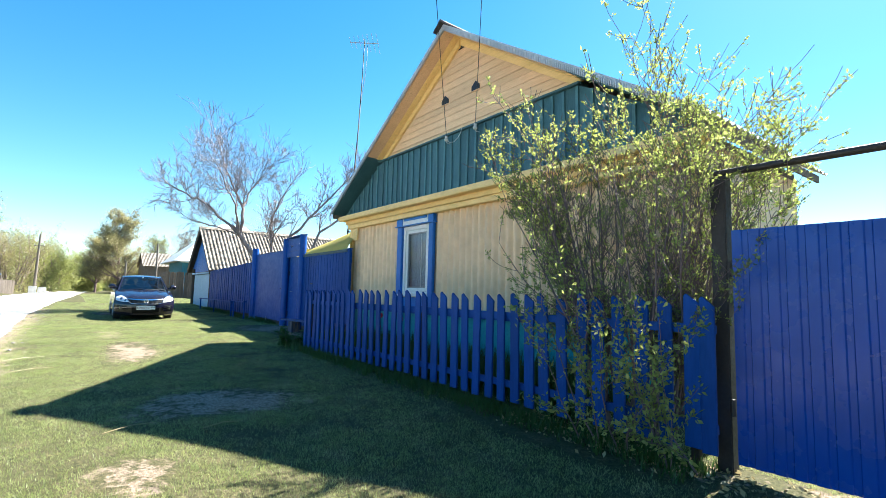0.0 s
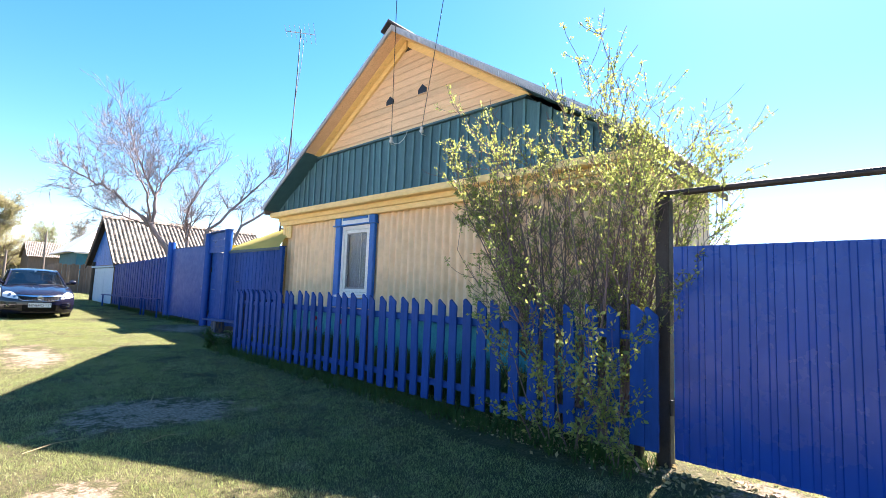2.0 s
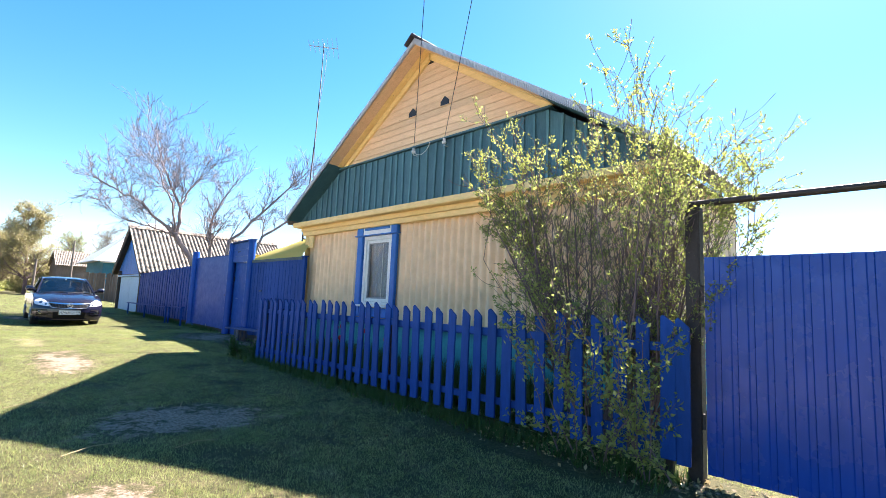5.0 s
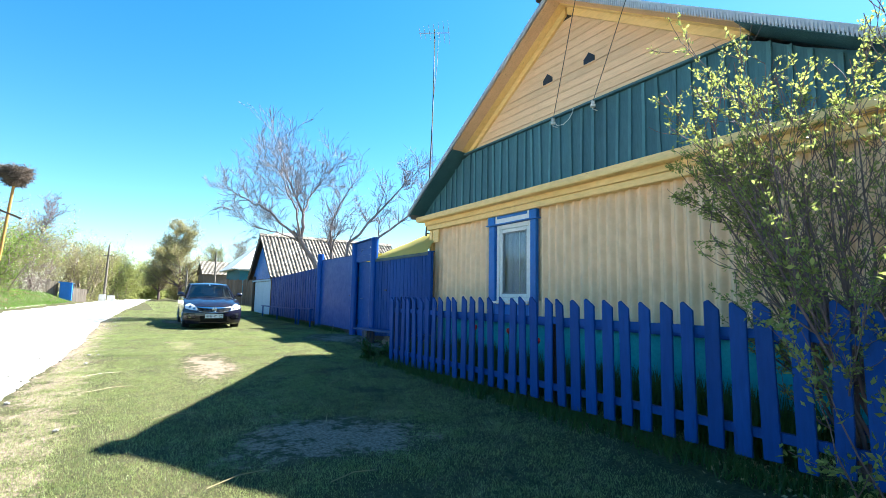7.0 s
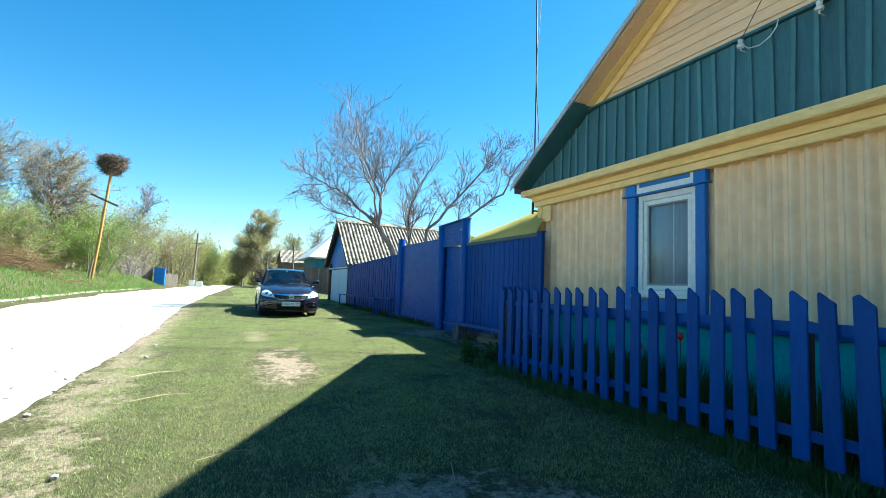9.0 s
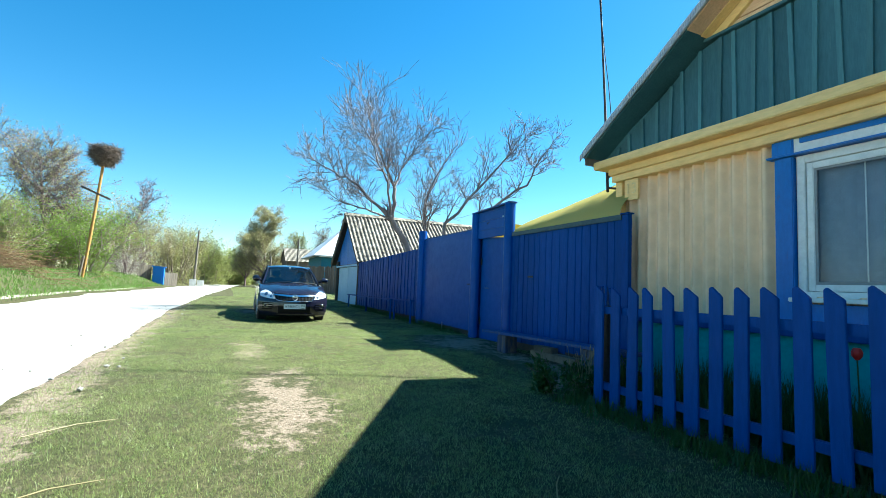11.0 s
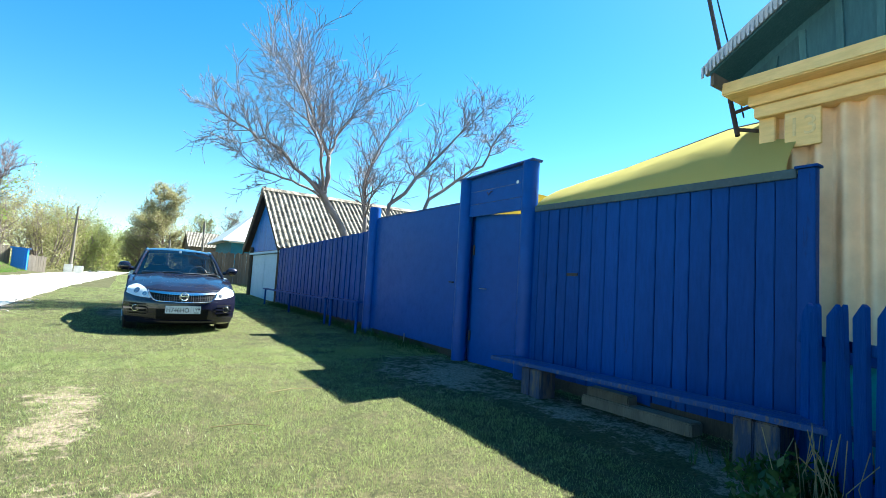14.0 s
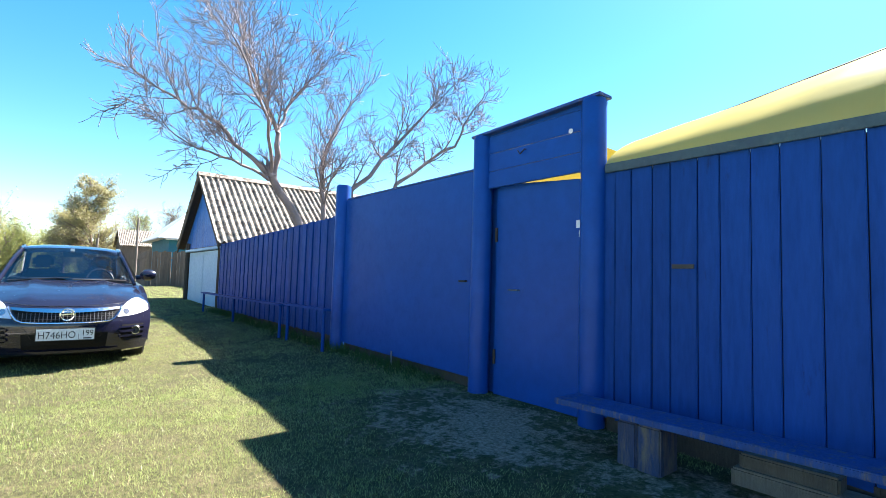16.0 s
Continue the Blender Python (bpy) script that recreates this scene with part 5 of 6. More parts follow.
stem([(8.55, TY + 0.5, 0.2), (8.52, TY + 0.5, 3.4), (8.45, TY + 0.5, 4.7), (9.1, TY + 0.5, 6.2)], 0.09, 0.028, 12, 1.6, 6)
stem([(8.7, TY, 0.2), (9.23, TY, 3.84), (11.2, TY + 0.3, 6.0), (12.3, TY + 0.4, 7.2)], 0.09, 0.03, 13, 1.5, 7)
stem([(9.2, TY + 0.3, 0.2), (10.9, TY + 0.3, 4.3), (13.3, TY + 0.4, 6.05), (14.2, TY + 0.4, 7.6)], 0.085, 0.028, 12, 1.4, 8)
stem([(6.86, TY, 3.85), (6.4, TY - 0.9, 5.0), (5.6, TY - 1.2, 6.4)], 0.05, 0.022, 8, 1.4, 9)
limbs("twigs", chains, BARK, walnut)

TWIG[0] = 0.0026
# shrub at the gate post: many stems behind the pickets, shoots before them
shrub = thing("shrub", "large shrub in young yellow-green leaf by the gate post", "shrub")
chains, tips = {}, []
rng = random.Random(4)
for k in range(38):
    a = rng.uniform(0, 2 * math.pi)
    out = rng.random() ** 0.7
    d = (0.30 * out * math.cos(a), 0.52 * out * math.sin(a), 1.0)
    sprout(chains, tips, (4.95 + 0.14 * math.cos(a), 2.12 + 0.30 * math.sin(a), 0.05), d, (2.8 - 0.6 * out) * rng.uniform(0.75, 1.08), 0.016, 2, rng, 0.85, 0.055, 0.065, (6, 9), 10, 0.37)
# wands that arch out of the crown towards the house, and steep ones over the gate
for k in range(18):
    if k % 3 == 0:
        root, d, far = (4.90, 2.45, 1.15), (rng.uniform(-0.3, 0.3), rng.uniform(0.8, 1.3), 1.0), rng.uniform(1.2, 1.6)
    else:
        root, d, far = (4.97, 2.0 + rng.uniform(-0.1, 0.4), 0.05), (rng.uniform(0.08, 0.35), -rng.uniform(0.28, 0.55), 1.0), rng.uniform(1.9, 2.5)
    sprout(chains, tips, root, d, far, 0.013, 2, rng, 0.7, 0.035, 0.06, (6, 8), 10, 0.34)
low_tips = []
for k in range(11):
    d = (-0.25 - rng.uniform(0, 0.5), rng.uniform(-0.55, 0.55), 1.0)
    sprout(chains, low_tips, (4.46 + rng.uniform(-0.08, 0.04), 1.9 + rng.uniform(-0.55, 0.6), 0.05), d, rng.uniform(0.6, 1.25), 0.008, 1, rng, 0.8, 0.05, 0.1, (4, 6), 6, 0.45)
limbs("twigs", chains, BARK_DARK, shrub)
pick = random.Random(8)
def crown_reach(p):
    """How far out in the crown a point lies: 0 in its middle, about 1 at its rim."""
    return min(1.0, math.sqrt(((p[0] - 4.95) / 1.0) ** 2 + ((p[1] - 2.1) / 1.25) ** 2 + ((p[2] - 1.7) / 1.2) ** 2))
outer = [t for t in tips if pick.random() < 0.09 + 0.26 * crown_reach(t[0]) ** 2]
leaves("leaves", outer, 7, 0.031, LEAF, shrub, 5, 0.013, "young yellow-green leaves", 0.5)
leaves("leaves", low_tips, 6, 0.048, LEAF, shrub, 6, 0.03, "young yellow-green leaves", 0.5)


def bush(x, y, h, w, leaf, seed, n=8, size=0.10, per=3, stems=14, name="bush", label="spring bush in fresh leaf on the bank", group="roadside bushes", spread=0.8, bare=1.0, bark=BARK_DARK, twig=2):
    t = thing(name, label, name, group)
    r = random.Random(seed)
    ch, tp = {}, []
    z = ground_z(x, y) - 0.05
    for k in range(stems):
        a = r.uniform(0, 2 * math.pi)
        o = r.uniform(0.1, 1.0)
        sprout(ch, tp, (x + 0.3 * w * o * math.cos(a), y + 0.3 * w * o * math.sin(a), z), (0.55 * o * w / h * math.cos(a), 0.55 * o * w / h * math.sin(a), 1), h * r.uniform(0.55, 0.8), 0.012 * h, twig, r, spread, 0.03, 0.14, (4, 6), 6, 0.45)
    limbs("twigs", ch, bark, t)
    if per:
        keep = [q for q in tp if r.random() < bare]
        leaves("leaves", keep, per, size, leaf, t, seed, 0.12 * h / 4 + 0.05)
        skirt = []
        for _ in range(int(190 * w)):
            a, o = r.uniform(0, 6.28), r.random() ** 0.5
            px, py = x + 0.55 * w * o * math.cos(a), y + 0.55 * w * o * math.sin(a)
            skirt.append(((px, py, ground_z(px, py) + r.random() ** 1.3 * h * 0.5), (0, 0, 1)))
        leaves("low_leaves", skirt, 3, size, leaf, t, seed + 500, 0.12)
    return t


def tall_tree(x, y, h, seed, leaf=None, per=2, size=0.12, label="tall leafless tree", w=0.5, keep=0.6, trunk=0.3, reach=0.42, many=7):
    t = thing("tree", label, "tree")
    r = random.Random(seed)
    ch, tp = {}, []
    z = ground_z(x, y) - 0.1
    p, d = Vector((x, y, z)), Vector((0, 0, 1))
    pts, rad = [tuple(p)], [0.022 * h]
    for i in range(10):
        d = (d + Vector((r.gauss(0, 0.06), r.gauss(0, 0.06), 0.05))).normalized()
        p = p + d * h * 0.085
        pts.append(tuple(p)), rad.append(0.022 * h * (1 - 0.085 * (i + 1)))
        if i > 10 * trunk - 1:
            for _ in range(many):
                a = r.uniform(0, 6.28)
                sprout(ch, tp, p, (w * math.cos(a), w * math.sin(a), 0.75), h * reach * (1 - 0.045 * i) * r.uniform(0.6, 1.0), rad[-1] * 0.45, 2, r, 0.7, 0.03, 0.14, (4, 6), 6, 0.5)
    ch.setdefault(3, []).append((pts, rad))
    limbs("twigs", ch, BARK_DARK, t)
    if leaf:
        leaves("leaves", [q for q in tp if r.random() < keep], per, size, leaf, t, seed, 0.18)
    return t


TWIG[0] = 0.011
# the big tree beyond the houses and the far trees along the street
tall_tree(5.6, 72, 10.2, 31, LEAF_OLIVE, 3, 0.17, "broad tree in first olive leaf at the street's end", 0.9, 1.0, 0.12, 0.36)
tall_tree(3.4, 76, 7.2, 32, LEAF_OLIVE, 3, 0.17, "broad tree in first olive leaf at the street's end", 0.9, 0.9, 0.15, 0.4)
bush(2.2, 90, 4.0, 4.5, LEAF_FAR, 33, size=0.3, per=7, label="far bush closing the street")
bush(7.8, 80, 4.6, 5.0, LEAF_OLIVE, 34, size=0.28, per=7, label="far bush closing the street")
bush(5.4, 112, 6.0, 8.0, LEAF_FAR, 35, size=0.4, per=7, label="far bush closing the street")
bush(-1.0, 118, 6.0, 8.0, LEAF_FAR, 36, size=0.4, per=7, label="far bush closing the street")
tall_tree(14.5, 82, 9.0, 37, LEAF_OLIVE, 1, 0.12, "thin bare tree behind the houses", 0.6, 0.4)
tall_tree(11.5, 84, 8.0, 38, LEAF_FAR, 2, 0.14, "thin tree in first leaf behind the houses", 0.6, 0.6)
# west bank: a row of bushes and trees
for x, y, h, w, leaf, seed, size in ((-12.6, 31, 3.2, 3.2, LEAF_BRIGHT, 41, 0.08), (-9.9, 36, 3.2, 3.0, LEAF_FAR, 42, 0.08), (-13.5, 36, 4.2, 4.0, LEAF_FAR, 43, 0.12), (-7.2, 42, 4.0, 3.2, LEAF_BRIGHT, 44, 0.12),
                                    (-8.6, 45, 5.0, 4.0, LEAF_OLIVE, 45, 0.13), (-8.6, 57, 4.2, 3.4, LEAF_FAR, 46, 0.13), (-7.6, 59, 5.6, 4.0, LEAF_OLIVE, 47, 0.15), (-4.6, 66, 6.4, 4.6, LEAF_OLIVE, 48, 0.17),
                                    (-3.0, 72, 6.2, 4.6, LEAF_FAR, 49, 0.18), (-1.6, 84, 5.4, 4.6, LEAF_FAR, 50, 0.2), (-0.2, 98, 5.0, 5.0, LEAF_FAR, 51, 0.24), (-10.5, 38, 4.0, 3.4, LEAF_BRIGHT, 52, 0.12),
                                    (-12.0, 26, 2.8, 2.8, LEAF_BRIGHT, 53, 0.1), (-8.4, 40.5, 2.6, 2.4, LEAF_BRIGHT, 54, 0.09), (-15.5, 31, 3.8, 3.6, LEAF_FAR, 55, 0.12), (-13.0, 22, 3.0, 3.0, LEAF_BRIGHT, 56, 0.1)):
    bush(x, y, h * 1.12, w * 1.15, leaf, seed, size=size * 1.05, per=5 if leaf != LEAF_OLIVE else 3, stems=20, bark=GREY_TWIG)
bush(-6.6, 52, 3.4, 2.0, BLOSSOM, 60, size=0.09, per=1, label="plum bush in pale blossom", bare=0.5)
tall_tree(-13.6, 43, 9.2, 61, LEAF_OLIVE, 2, 0.1, "dense bare old apple tree on the bank", 1.2, 0.5, 0.15, 0.40, 12)
tall_tree(-9.4, 43, 8.3, 62, LEAF_OLIVE, 2, 0.1, "dense bare old apple tree on the bank", 1.2, 0.5, 0.15, 0.42, 14)
tall_tree(-8.0, 60, 9.6, 63, None, 0, 0.1, "slender bare young tree", 0.6, 0, 0.3, 0.30)
# heap of dry brushwood in front of the bushes
heap = thing("brushwood_heap", "heap of dry brown cut branches below the bushes", "brushwood")
hr = random.Random(70)
hc = {}
for k in range(620):
    a = hr.gauss(0, 0.45)
    cx, cy = -9.0 + hr.gauss(0, 1.5), 31.6 + hr.gauss(0, 0.6)
    z = ground_z(cx, cy) + abs(hr.gauss(0.3, 0.42))
    L = hr.uniform(0.5, 1.3)
    hc.setdefault(0, []).append(([(cx - L * math.cos(a), cy - L * math.sin(a) * 0.4, z + hr.uniform(-0.3, 0.1)), (cx, cy, z + 0.1), (cx + L * math.cos(a), cy + L * math.sin(a) * 0.4, z + hr.uniform(-0.3, 0.15))], [0.012, 0.01, 0.005]))
limbs("sticks", hc, mat("dry_brown_sticks", (0.33, 0.21, 0.115), (0.22, 0.14, 0.075), 4, 0.9), heap)

# stork nest on its ochre pole
nest = thing("stork_nest", "stork nest of sticks on a leaning ochre pole", "nest")
zb = ground_z(-6.15, 38) - 0.2
part("pole", Geo().tube([(-6.15, 38, zb), (-5.95, 38, 3.4), (-5.70, 38, 7.35)], [0.065, 0.08, 0.075], 10), ORANGE_POLE, nest, smooth=True)
part("stake", Geo().tube([(-6.28, 37.8, zb), (-6.12, 37.8, 2.2)], [0.06, 0.06], 8), GREY_WOOD, nest)
part("crossarm", Geo().box(-0.75, 0.75, -0.05, 0.05, -0.05, 0.05, pose(-5.85, 37.8, 5.75, 0, 22, 10)), DARK_WOOD, nest, bevel=0.01)
nr = random.Random(71)
nc = {}
for k in range(1500):
    a, e = nr.uniform(0, 2 * math.pi), nr.uniform(-1, 1)
    rr = (0.70 if e > 0 else 0.70 - 0.42 * abs(e)) * nr.uniform(0.72, 1.10)
    c = Vector((-5.66 + rr * math.cos(a), 38 + rr * math.sin(a), 7.95 + 0.50 * e))
    t = Vector((-math.sin(a), math.cos(a), nr.gauss(0, 0.45))) + Vector((nr.gauss(0, 0.5), nr.gauss(0, 0.5), nr.gauss(0, 0.3)))
    L = nr.uniform(0.12, 0.34)
    nc.setdefault(0, []).append(([tuple(c - t * L), tuple(c + Vector((0, 0, 0.02))), tuple(c + t * L)], [0.010, 0.012, 0.006]))
core_pts = [(-5.66, 38, 7.35), (-5.66, 38, 7.5), (-5.66, 38, 7.8), (-5.66, 38, 8.2), (-5.66, 38, 8.36)]
part("nest_core", Geo().tube(core_pts, [0.22, 0.36, 0.58, 0.65, 0.54], 16), NEST, nest, smooth=True)
limbs("sticks", nc, NEST, nest, "interwoven grey-brown sticks")


# ---- farther buildings and roadside things ----
TEAL_WALL = mat("teal_timber_wall", (0.02, 0.17, 0.24), (0.015, 0.13, 0.19), 2, 0.7, bump=0.2)
WHITE_ROOF = mat("white_metal_roof", (0.70, 0.70, 0.70), (0.62, 0.62, 0.63), 1, 0.45, metal=0.1)
th = thing("teal_house", "teal house with a pale metal roof behind the garage", "house")
part("wall", Geo().box(9.3, 17.0, 52.0, 60.0, 0.2, 3.9), TEAL_WALL, th)
hip = [(8.5, 51.4, 3.88), (18.6, 51.4, 3.88), (18.6, 60.6, 3.88), (8.5, 60.6, 3.88), (13.4, 56.0, 8.3), (16.0, 56.0, 8.3)]
for corners in ((0, 1, 5, 4), (1, 2, 5), (2, 3, 4, 5), (3, 0, 4)):
    part("roof_slope", Geo().add([hip[q] for q in corners] + [(hip[q][0], hip[q][1], hip[q][2] - 0.08) for q in corners], [tuple(range(len(corners))), tuple(range(len(corners), 2 * len(corners)))[::-1]] + [(q, (q + 1) % len(corners), len(corners) + (q + 1) % len(corners), len(corners) + q) for q in range(len(corners))]), WHITE_ROOF, th, "pale metal roof slope")
part("window", Geo().box(10.6, 11.6, 51.95, 52.02, 1.6, 2.8), WHITE, th, "white framed window")
part("eaves_board", Geo().box(9.0, 17.2, 51.5, 51.56, 3.72, 3.86), WHITE, th)

barn = thing("barn", "grey barn with a weathered plank wall and slate roof", "barn")
part("wall", Geo().box(7.6, 10.4, 66.0, 72.0, 0.2, 3.9), GREY_WOOD, barn)
rws = [[(7.4 + 3.3 * k / 176, 65.6 + 3.4 * q, 3.75 + 1.75 * q + 0.03 * math.cos(2 * math.pi * k / 8)) for k in range(177)] for q in (0, 1)]
part("roof", Geo().slab(rws, (0, 0, -0.02)), SLATE, barn, smooth=True)
rws = [[(7.4 + 3.3 * k / 4, 72.4 - 3.4 * q, 3.75 + 1.75 * q) for k in range(5)] for q in (0, 1)]
part("roof", Geo().slab(rws, (0, 0, -0.02)), SLATE, barn)
part("gable_end", Geo().prism([(66.0, 3.85), (72.0, 3.85), (69.0, 5.4)], 7.62, 7.7).prism([(66.0, 3.85), (72.0, 3.85), (69.0, 5.4)], 10.3, 10.38), GREY_WOOD, barn)

BROWN_WOOD = mat("brown_old_timber", (0.24, 0.175, 0.125), (0.15, 0.11, 0.08), 3, 0.85, bump=0.5, stretch=(3, 3, 0.6), rand=0.25)
bf = thing("brown_fence", "tall weathered brown plank fence beside the garage", "fence")
r = random.Random(90)
def board_line(parent, p0, p1, h, w, material, jitter=0.06, z_off=0.0):
    a, b = Vector((*p0, 0)), Vector((*p1, 0))
    L = (b - a).length
    n = int(L / w)
    ang = math.degrees(math.atan2(b.y - a.y, b.x - a.x))
    kinds = [Geo().box(0, w - 0.005, -0.012, 0.012, -0.3, h + r.uniform(-jitter, jitter)).mesh("plank", material) for _ in range(5)]
    for k in range(n):
        p = a.lerp(b, k / n)
        ob = part("plank", kinds[r.randrange(5)], None, parent)
        ob.matrix_basis = pose(p.x, p.y, ground_z(p.x, p.y) + z_off, 0, r.uniform(-1.2, 1.2), ang + r.uniform(-2, 2))
    for zz in (0.5, h - 0.4):
        m0 = a.lerp(b, 0.5)
        part("rail", Geo().box(-L / 2, L / 2, 0.015, 0.06, zz - 0.04, zz + 0.04, pose(m0.x, m0.y, ground_z(m0.x, m0.y) + z_off, 0, 0, ang)), material, parent)
board_line(bf, (6.9, 44.0), (9.9, 42.5), 2.1, 0.15, BROWN_WOOD)
board_line(bf, (6.9, 44.0), (7.6, 54.0), 2.1, 0.16, BROWN_WOOD)
board_line(bf, (9.9, 42.5), (8.6, 30.2), 2.0, 0.16, BROWN_WOOD)
utility_pole(8.6, 64, 6.0, 0.0, 0, "thin dark pole beside the barn")
utility_pole(5.3, 60, 3.6, 0.05, 0.0, "thin grey street pole")
utility_pole(-1.95, 62, 6.0, 0.12, 0.9)

gf = thing("grey_fence", "low grey plank fence before the bushes", "fence")
board_line(gf, (-8.6, 53.4), (-5.0, 55.2), 1.25, 0.16, GREY_WOOD)
board_line(gf, (-3.95, 55.4), (-3.0, 56.0), 1.15, 0.16, GREY_WOOD)
kiosk = thing("blue_shed", "small bright blue booth beside the grey fence", "shed")
zk = ground_z(-4.4, 55)
BRIGHT = mat("bright_blue_paint", (0.015, 0.19, 0.62), (0.012, 0.16, 0.55), 2, 0.5)
part("body", Geo().box(-4.85, -3.98, 54.8, 55.6, zk - 0.1, zk + 1.45), BRIGHT, kiosk, bevel=0.02)
part("roof", Geo().prism([(-4.95, zk + 1.45), (-3.88, zk + 1.45), (-3.88, zk + 1.50), (-4.95, zk + 1.58)], 54.7, 55.7, "y"), BRIGHT, kiosk)
part("door", Geo().box(-4.7, -4.12, 54.77, 54.80, zk, zk + 1.3), BRIGHT, kiosk)
zk = ground_z(-1.5, 62)
for k, (x0, x1) in enumerate(((-2.35, -1.75), (-1.65, -1.0))):
    solo("white_block", Geo().box(x0, x1, 61.6, 62.3, zk - 0.1, zk + 0.75 - 0.1 * k), mat("whitewash", (0.72, 0.72, 0.70), None, 3, 0.8), "whitewashed block by the pole", "block", "white blocks", bevel=0.03)
# house roof glimpsed behind the west bushes
wh = thing("west_house", "old house with a grey roof behind the bushes", "house")
part("wall", Geo().box(-19.5, -15.2, 38, 45, 0.5, 4.2), GREY_WOOD, wh)
part("roof", Geo().prism([(-20.0, 4.1), (-14.7, 4.1), (-17.3, 6.9)], 37.6, 45.4, "y"), SLATE, wh)

# ---- grass, weeds and small litter ----
def blades(name, pts, height, width, material, seed, lean=0.5):
    r = np.random.default_rng(seed)
    n = len(pts)
    a = r.uniform(0, 2 * np.pi, n)
    h = height * r.uniform(0.45, 1.25, n)
    side = np.stack([np.cos(a), np.sin(a), np.zeros(n)], 1) * (width * r.uniform(0.6, 1.2, n))[:, None]
    b = r.uniform(0, 2 * np.pi, n)
    tip = np.stack([np.cos(b) * lean * h * r.uniform(0, 1.4, n), np.sin(b) * lean * h * r.uniform(0, 1.4, n), h], 1)
    v = np.stack([pts - side, pts + side, pts + tip], 1).reshape(-1, 3)
    return raw_mesh(name, v, np.arange(3 * n).reshape(-1, 3), material)


WORN = ((2.2, 5.2, 0.85, 0.7), (1.8, 9.8, 0.46, 1.6), (5.3, 13.4, 0.85, 1.3), (5.35, 11.2, 0.6, 1.9), (5.1, 9.7, 0.5, 0.5), (4.3, 2.6, 0.35, 1.6), (4.55, 0.1, 0.4, 1.4), (1.3, 3.4, 0.3, 0.35), (2.0, 20.5, 0.5, 1.2))
def sow(n, x0, x1, y0, y1, seed, clump=1.0, edge=False, verge=False):
    r = random.Random(seed)
    out = []
    while len(out) < n:
        x, y = r.uniform(x0, x1), y0 + (y1 - y0) * r.random() ** 1.25
        if edge and x < road_edge(y) - 0.05 + 0.35 * r.random() ** 2:
            continue
        if verge and x > drift(y) - 4.75 - 0.6 * r.random():
            continue
        k = noise.noise((1.7 * x, 1.7 * y, 9.0)) + 0.6 * noise.noise((5.5 * x, 5.5 * y, 4.0))
        if k * clump < r.uniform(-0.9, 0.35):
            continue
        if any(((x - a) / c) ** 2 + ((y - b) / d) ** 2 < r.uniform(0.5, 1.2) for a, b, c, d in WORN):
            continue
        if 3.2 < x < 4.9 and y < 9.4 and r.random() < 0.8 * (x - 3.2) / 1.3:
            continue
        if r.random() < 0.12:
            for _ in range(3):
                out.append((x + r.gauss(0, 0.02), y + r.gauss(0, 0.02), 0))
        out.append((x, y, 0))
    pts = np.array([(x, y, ground_z(x, y) - 0.004) for x, y, _ in out[:n]])
    return pts


grass_data = blades("grass", sow(620000, -0.5, 6.0, -0.6, 15.5, 1, edge=True), 0.025, 0.0018, GRASS, 2, 0.8)
tagged(new("grass", grass_data), "short spring lawn grass blades on the verge", "grass", kind="stuff")
tagged(new("grass", blades("grass", sow(190000, -0.4, 6.4, 14.5, 30.0, 3, edge=True), 0.027, 0.0026, GRASS, 4, 0.8)), "short spring lawn grass blades on the verge", "grass", kind="stuff")
tagged(new("grass", blades("grass", sow(40000, 1.6, 9.6, 29.5, 62.0, 9, edge=True), 0.05, 0.008, GRASS, 10, 0.7)), "short spring lawn grass blades on the verge", "grass", kind="stuff")
tagged(new("grass", blades("grass", sow(85000, -14.0, -3.9, 14.0, 62.0, 5, verge=True), 0.14, 0.010, BANK_GRASS, 6, 0.6)), "taller green grass on the far bank", "grass", kind="stuff")
tagged(new("straw", blades("straw", sow(7000, 0.0, 6.0, -0.5, 20.0, 7, edge=True), 0.045, 0.0014, STRAW, 8, 2.2)), "dry straw stalks lying in the grass", "straw", kind="stuff")
# taller tufts along the fences
r = random.Random(12)
tuft = []
for k in range(2600):
    line = r.random()
    if line < 0.5:
        x, y = 4.5 + r.gauss(0, 0.12), r.uniform(1.3, 9.2)
    elif line < 0.75:
        x, y = 5.85 + r.gauss(0, 0.10), r.uniform(14.6, 24.0)
    else:
        x, y = 5.5 + r.gauss(0, 0.15), 9.3 + abs(r.gauss(0, 0.35))
    for _ in range(5):
        xx, yy = x + r.gauss(0, 0.025), y + r.gauss(0, 0.025)
        tuft.append((xx, yy, ground_z(xx, yy) - 0.005))
tagged(new("weeds", blades("weeds", np.array(tuft), 0.13, 0.006, WEED, 13, 0.5)), "dark green weeds and tufts along the fences", "weeds", kind="stuff")
# garden plants behind the pickets
plants = []
for k in range(900):
    x, y = r.uniform(4.85, 6.1), r.uniform(2.8, 9.0)
    for _ in range(9):
        xx, yy = x + r.gauss(0, 0.03), y + r.gauss(0, 0.03)
        plants.append((xx, yy, ground_z(xx, yy)))
tagged(new("garden_plants", blades("garden_plants", np.array(plants), 0.38, 0.012, WEED, 14, 0.35)), "dark green flower leaves in the front garden", "plants", kind="stuff")
RED = mat("tulip_red", (0.55, 0.02, 0.02), None, 6, 0.5)
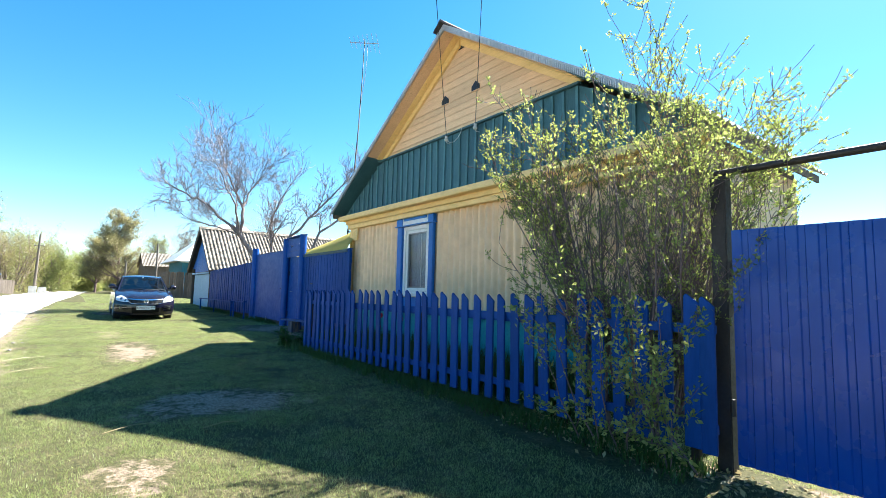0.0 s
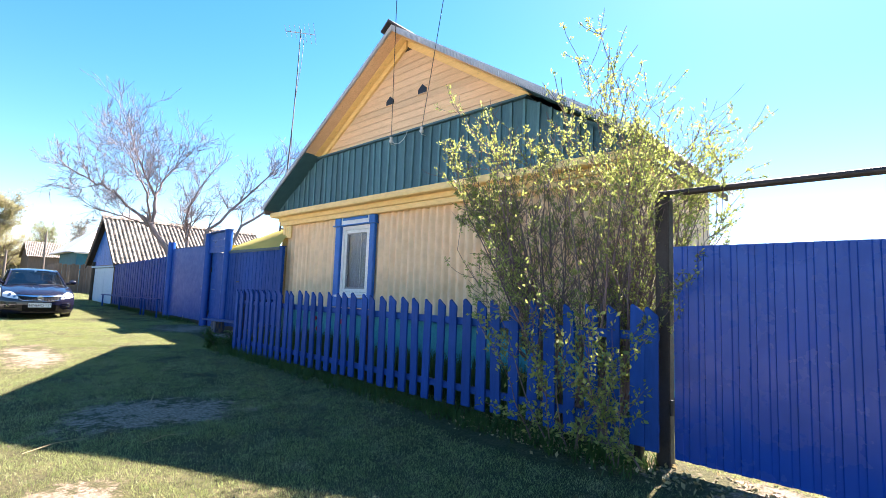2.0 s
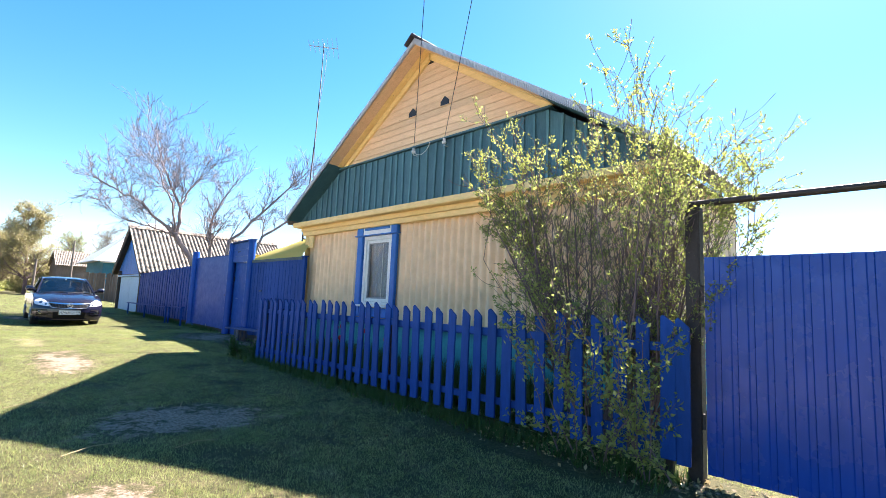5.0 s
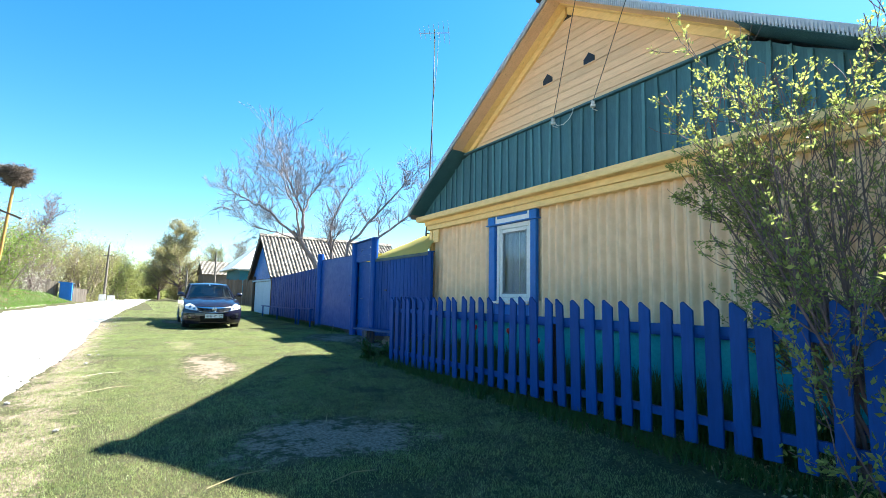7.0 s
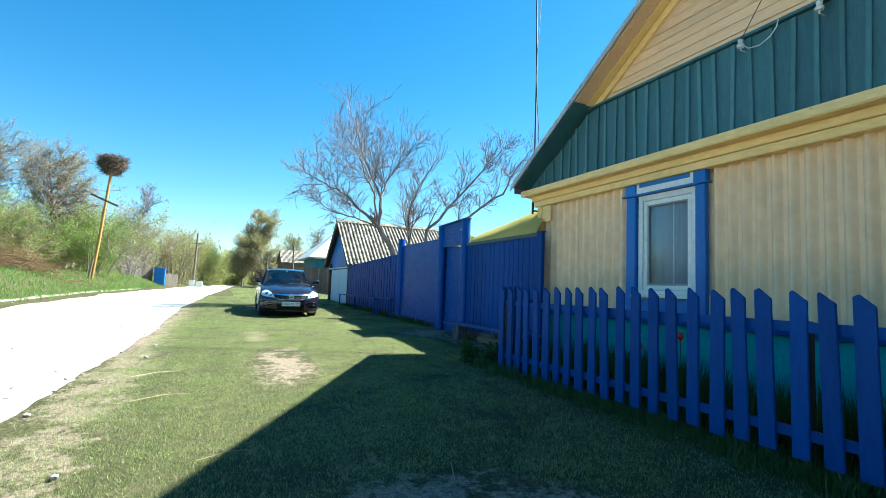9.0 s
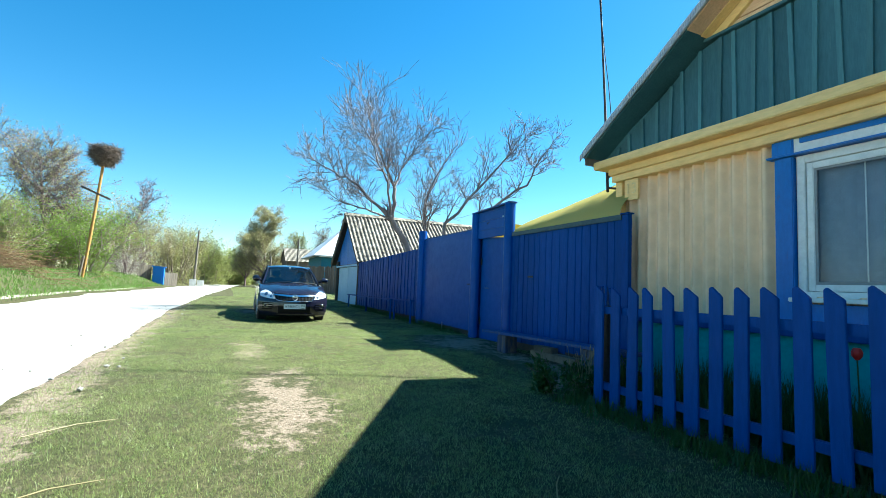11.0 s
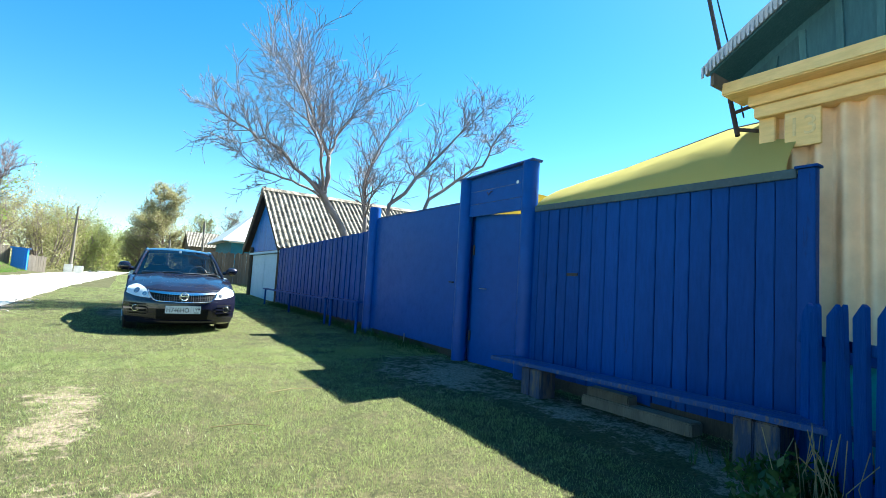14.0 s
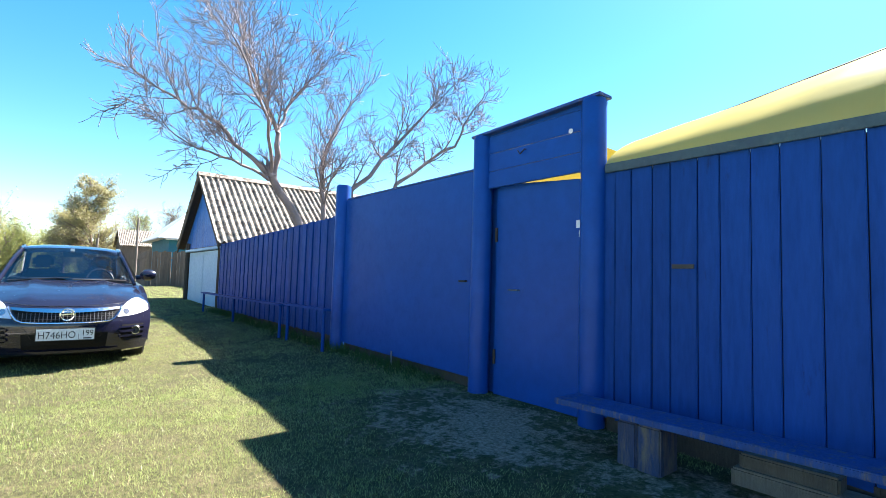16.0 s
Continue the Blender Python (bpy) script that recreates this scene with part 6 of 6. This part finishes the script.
for x, y, h in ((5.2, 7.05, 0.72), (5.3, 6.55, 0.68), (5.05, 6.85, 0.55), (5.4, 7.5, 0.66), (5.25, 5.9, 0.6)):
    z0 = ground_z(x, y)
    tl = thing("tulip", "red tulip in the front garden", "flower", "tulips")
    part("stalk", Geo().tube([(x, y, z0), (x + 0.01, y + 0.01, z0 + h * 0.5), (x, y + 0.015, z0 + h)], 0.005, 5), WEED, tl)
    part("bloom", Geo().tube([(x, y + 0.015, z0 + h - 0.005), (x, y + 0.015, z0 + h + 0.02), (x, y + 0.015, z0 + h + 0.05), (x, y + 0.015, z0 + h + 0.075)], [0.012, 0.032, 0.034, 0.022], 8), RED, tl, smooth=True)
# a leafy weed clump at the fence corner
TWIG[0] = 0.003
cl = thing("weed_clump", "leafy dark weed clump at the picket fence corner", "weeds")
chains, tips = {}, []
for k in range(40):
    a = r.uniform(0, 6.28)
    sprout(chains, tips, (4.95 + 0.45 * math.cos(a) - 0.05, 9.45 + 0.30 * math.sin(a), 0.12), (0.5 * math.cos(a), 0.5 * math.sin(a), 1), r.uniform(0.14, 0.30), 0.006, 1, r, 0.7, 0.03, 0.1, (2, 4), 5, 0.5)
limbs("stalks", chains, BARK_DARK, cl)
for k in range(26):
    x, y = 5.15 + r.gauss(0, 0.22), 9.55 + r.gauss(0, 0.12)
    z = ground_z(x, y)
    part("dry_stalk", Geo().tube([(x, y, z), (x + r.gauss(0, 0.03), y + r.gauss(0, 0.03), z + 0.2), (x + r.gauss(0, 0.06), y + r.gauss(0, 0.06), z + r.uniform(0.3, 0.48))], 0.0028, 4), STRAW, cl)
leaves("leaves", tips, 5, 0.06, WEED, cl, 15, 0.03, "", 0.4)
# dead leaves at the foot of the steel gate and the shrub
lr = random.Random(31)
fallen = []
for k in range(1100):
    x, y = 4.55 + lr.gauss(0, 0.16), lr.uniform(-1.6, 3.2)
    fallen.append(((x, y, ground_z(x, y) + 0.012), (lr.gauss(0, 1), lr.gauss(0, 1), 0.1)))
litter = thing("leaf_litter", "pale dead leaves on the soil below gate and shrub", "dead leaves", kind="stuff")
leaves("leaves", fallen, 1, 0.045, STRAW, litter, 32, 0.006, "", 0.6)
# loose twigs and pebbles on the grass
for k, (x, y, L, a) in enumerate(((1.35, 4.55, 0.42, 0.4), (2.35, 5.75, 0.30, 1.2), (2.0, 4.2, 0.34, 0.2), (0.55, 8.1, 0.5, 0.5), (0.4, 9.2, 0.55, 0.6), (1.1, 6.4, 0.38, 0.3), (2.7, 12.1, 0.4, -0.3), (3.3, 13.0, 0.45, 0.1), (3.0, 7.4, 0.36, 0.9))):
    z = ground_z(x, y) + 0.022
    dx, dy = L / 2 * math.cos(a), L / 2 * math.sin(a)
    solo("twig", Geo().tube([(x - dx, y - dy, z), (x + 0.01, y + 0.03, z + 0.012), (x + dx, y + dy, z)], [0.004, 0.0045, 0.003], 5), STRAW, "dry pale twig lying on the grass", "twig", "loose twigs")
pr = random.Random(77)
stone_kinds = []
for k in range(4):
    bm = bmesh.new()
    bmesh.ops.create_icosphere(bm, subdivisions=1, radius=1.0)
    for vtx in bm.verts:
        vtx.co *= pr.uniform(0.7, 1.15)
        vtx.co.z *= 0.6
    me = bpy.data.meshes.new("stone")
    bm.to_mesh(me)
    bm.free()
    me.materials.append(CONCRETE)
    stone_kinds.append(me)
for k in range(90):
    y = pr.uniform(4, 24)
    x = road_edge(y) + (pr.gauss(-0.1, 0.3) if k % 3 else pr.uniform(-4.8, 0.2))
    s = pr.uniform(0.012, 0.035)
    ob = new("stone", stone_kinds[k % 4])
    ob.matrix_basis = pose(x, y, ground_z(x, y) + 0.02, 0, 0, pr.uniform(0, 360)) @ Matrix.Diagonal((s, s, s, 1))
    tagged(ob, "small grey stone at the road edge", "stone", "loose stones")

# ---- true size ----
for ob in scene.objects:
    if ob.parent is None and ob.type in {"MESH", "EMPTY"}:
        ob.matrix_basis = Matrix.Scale(SIZE, 4) @ ob.matrix_basis
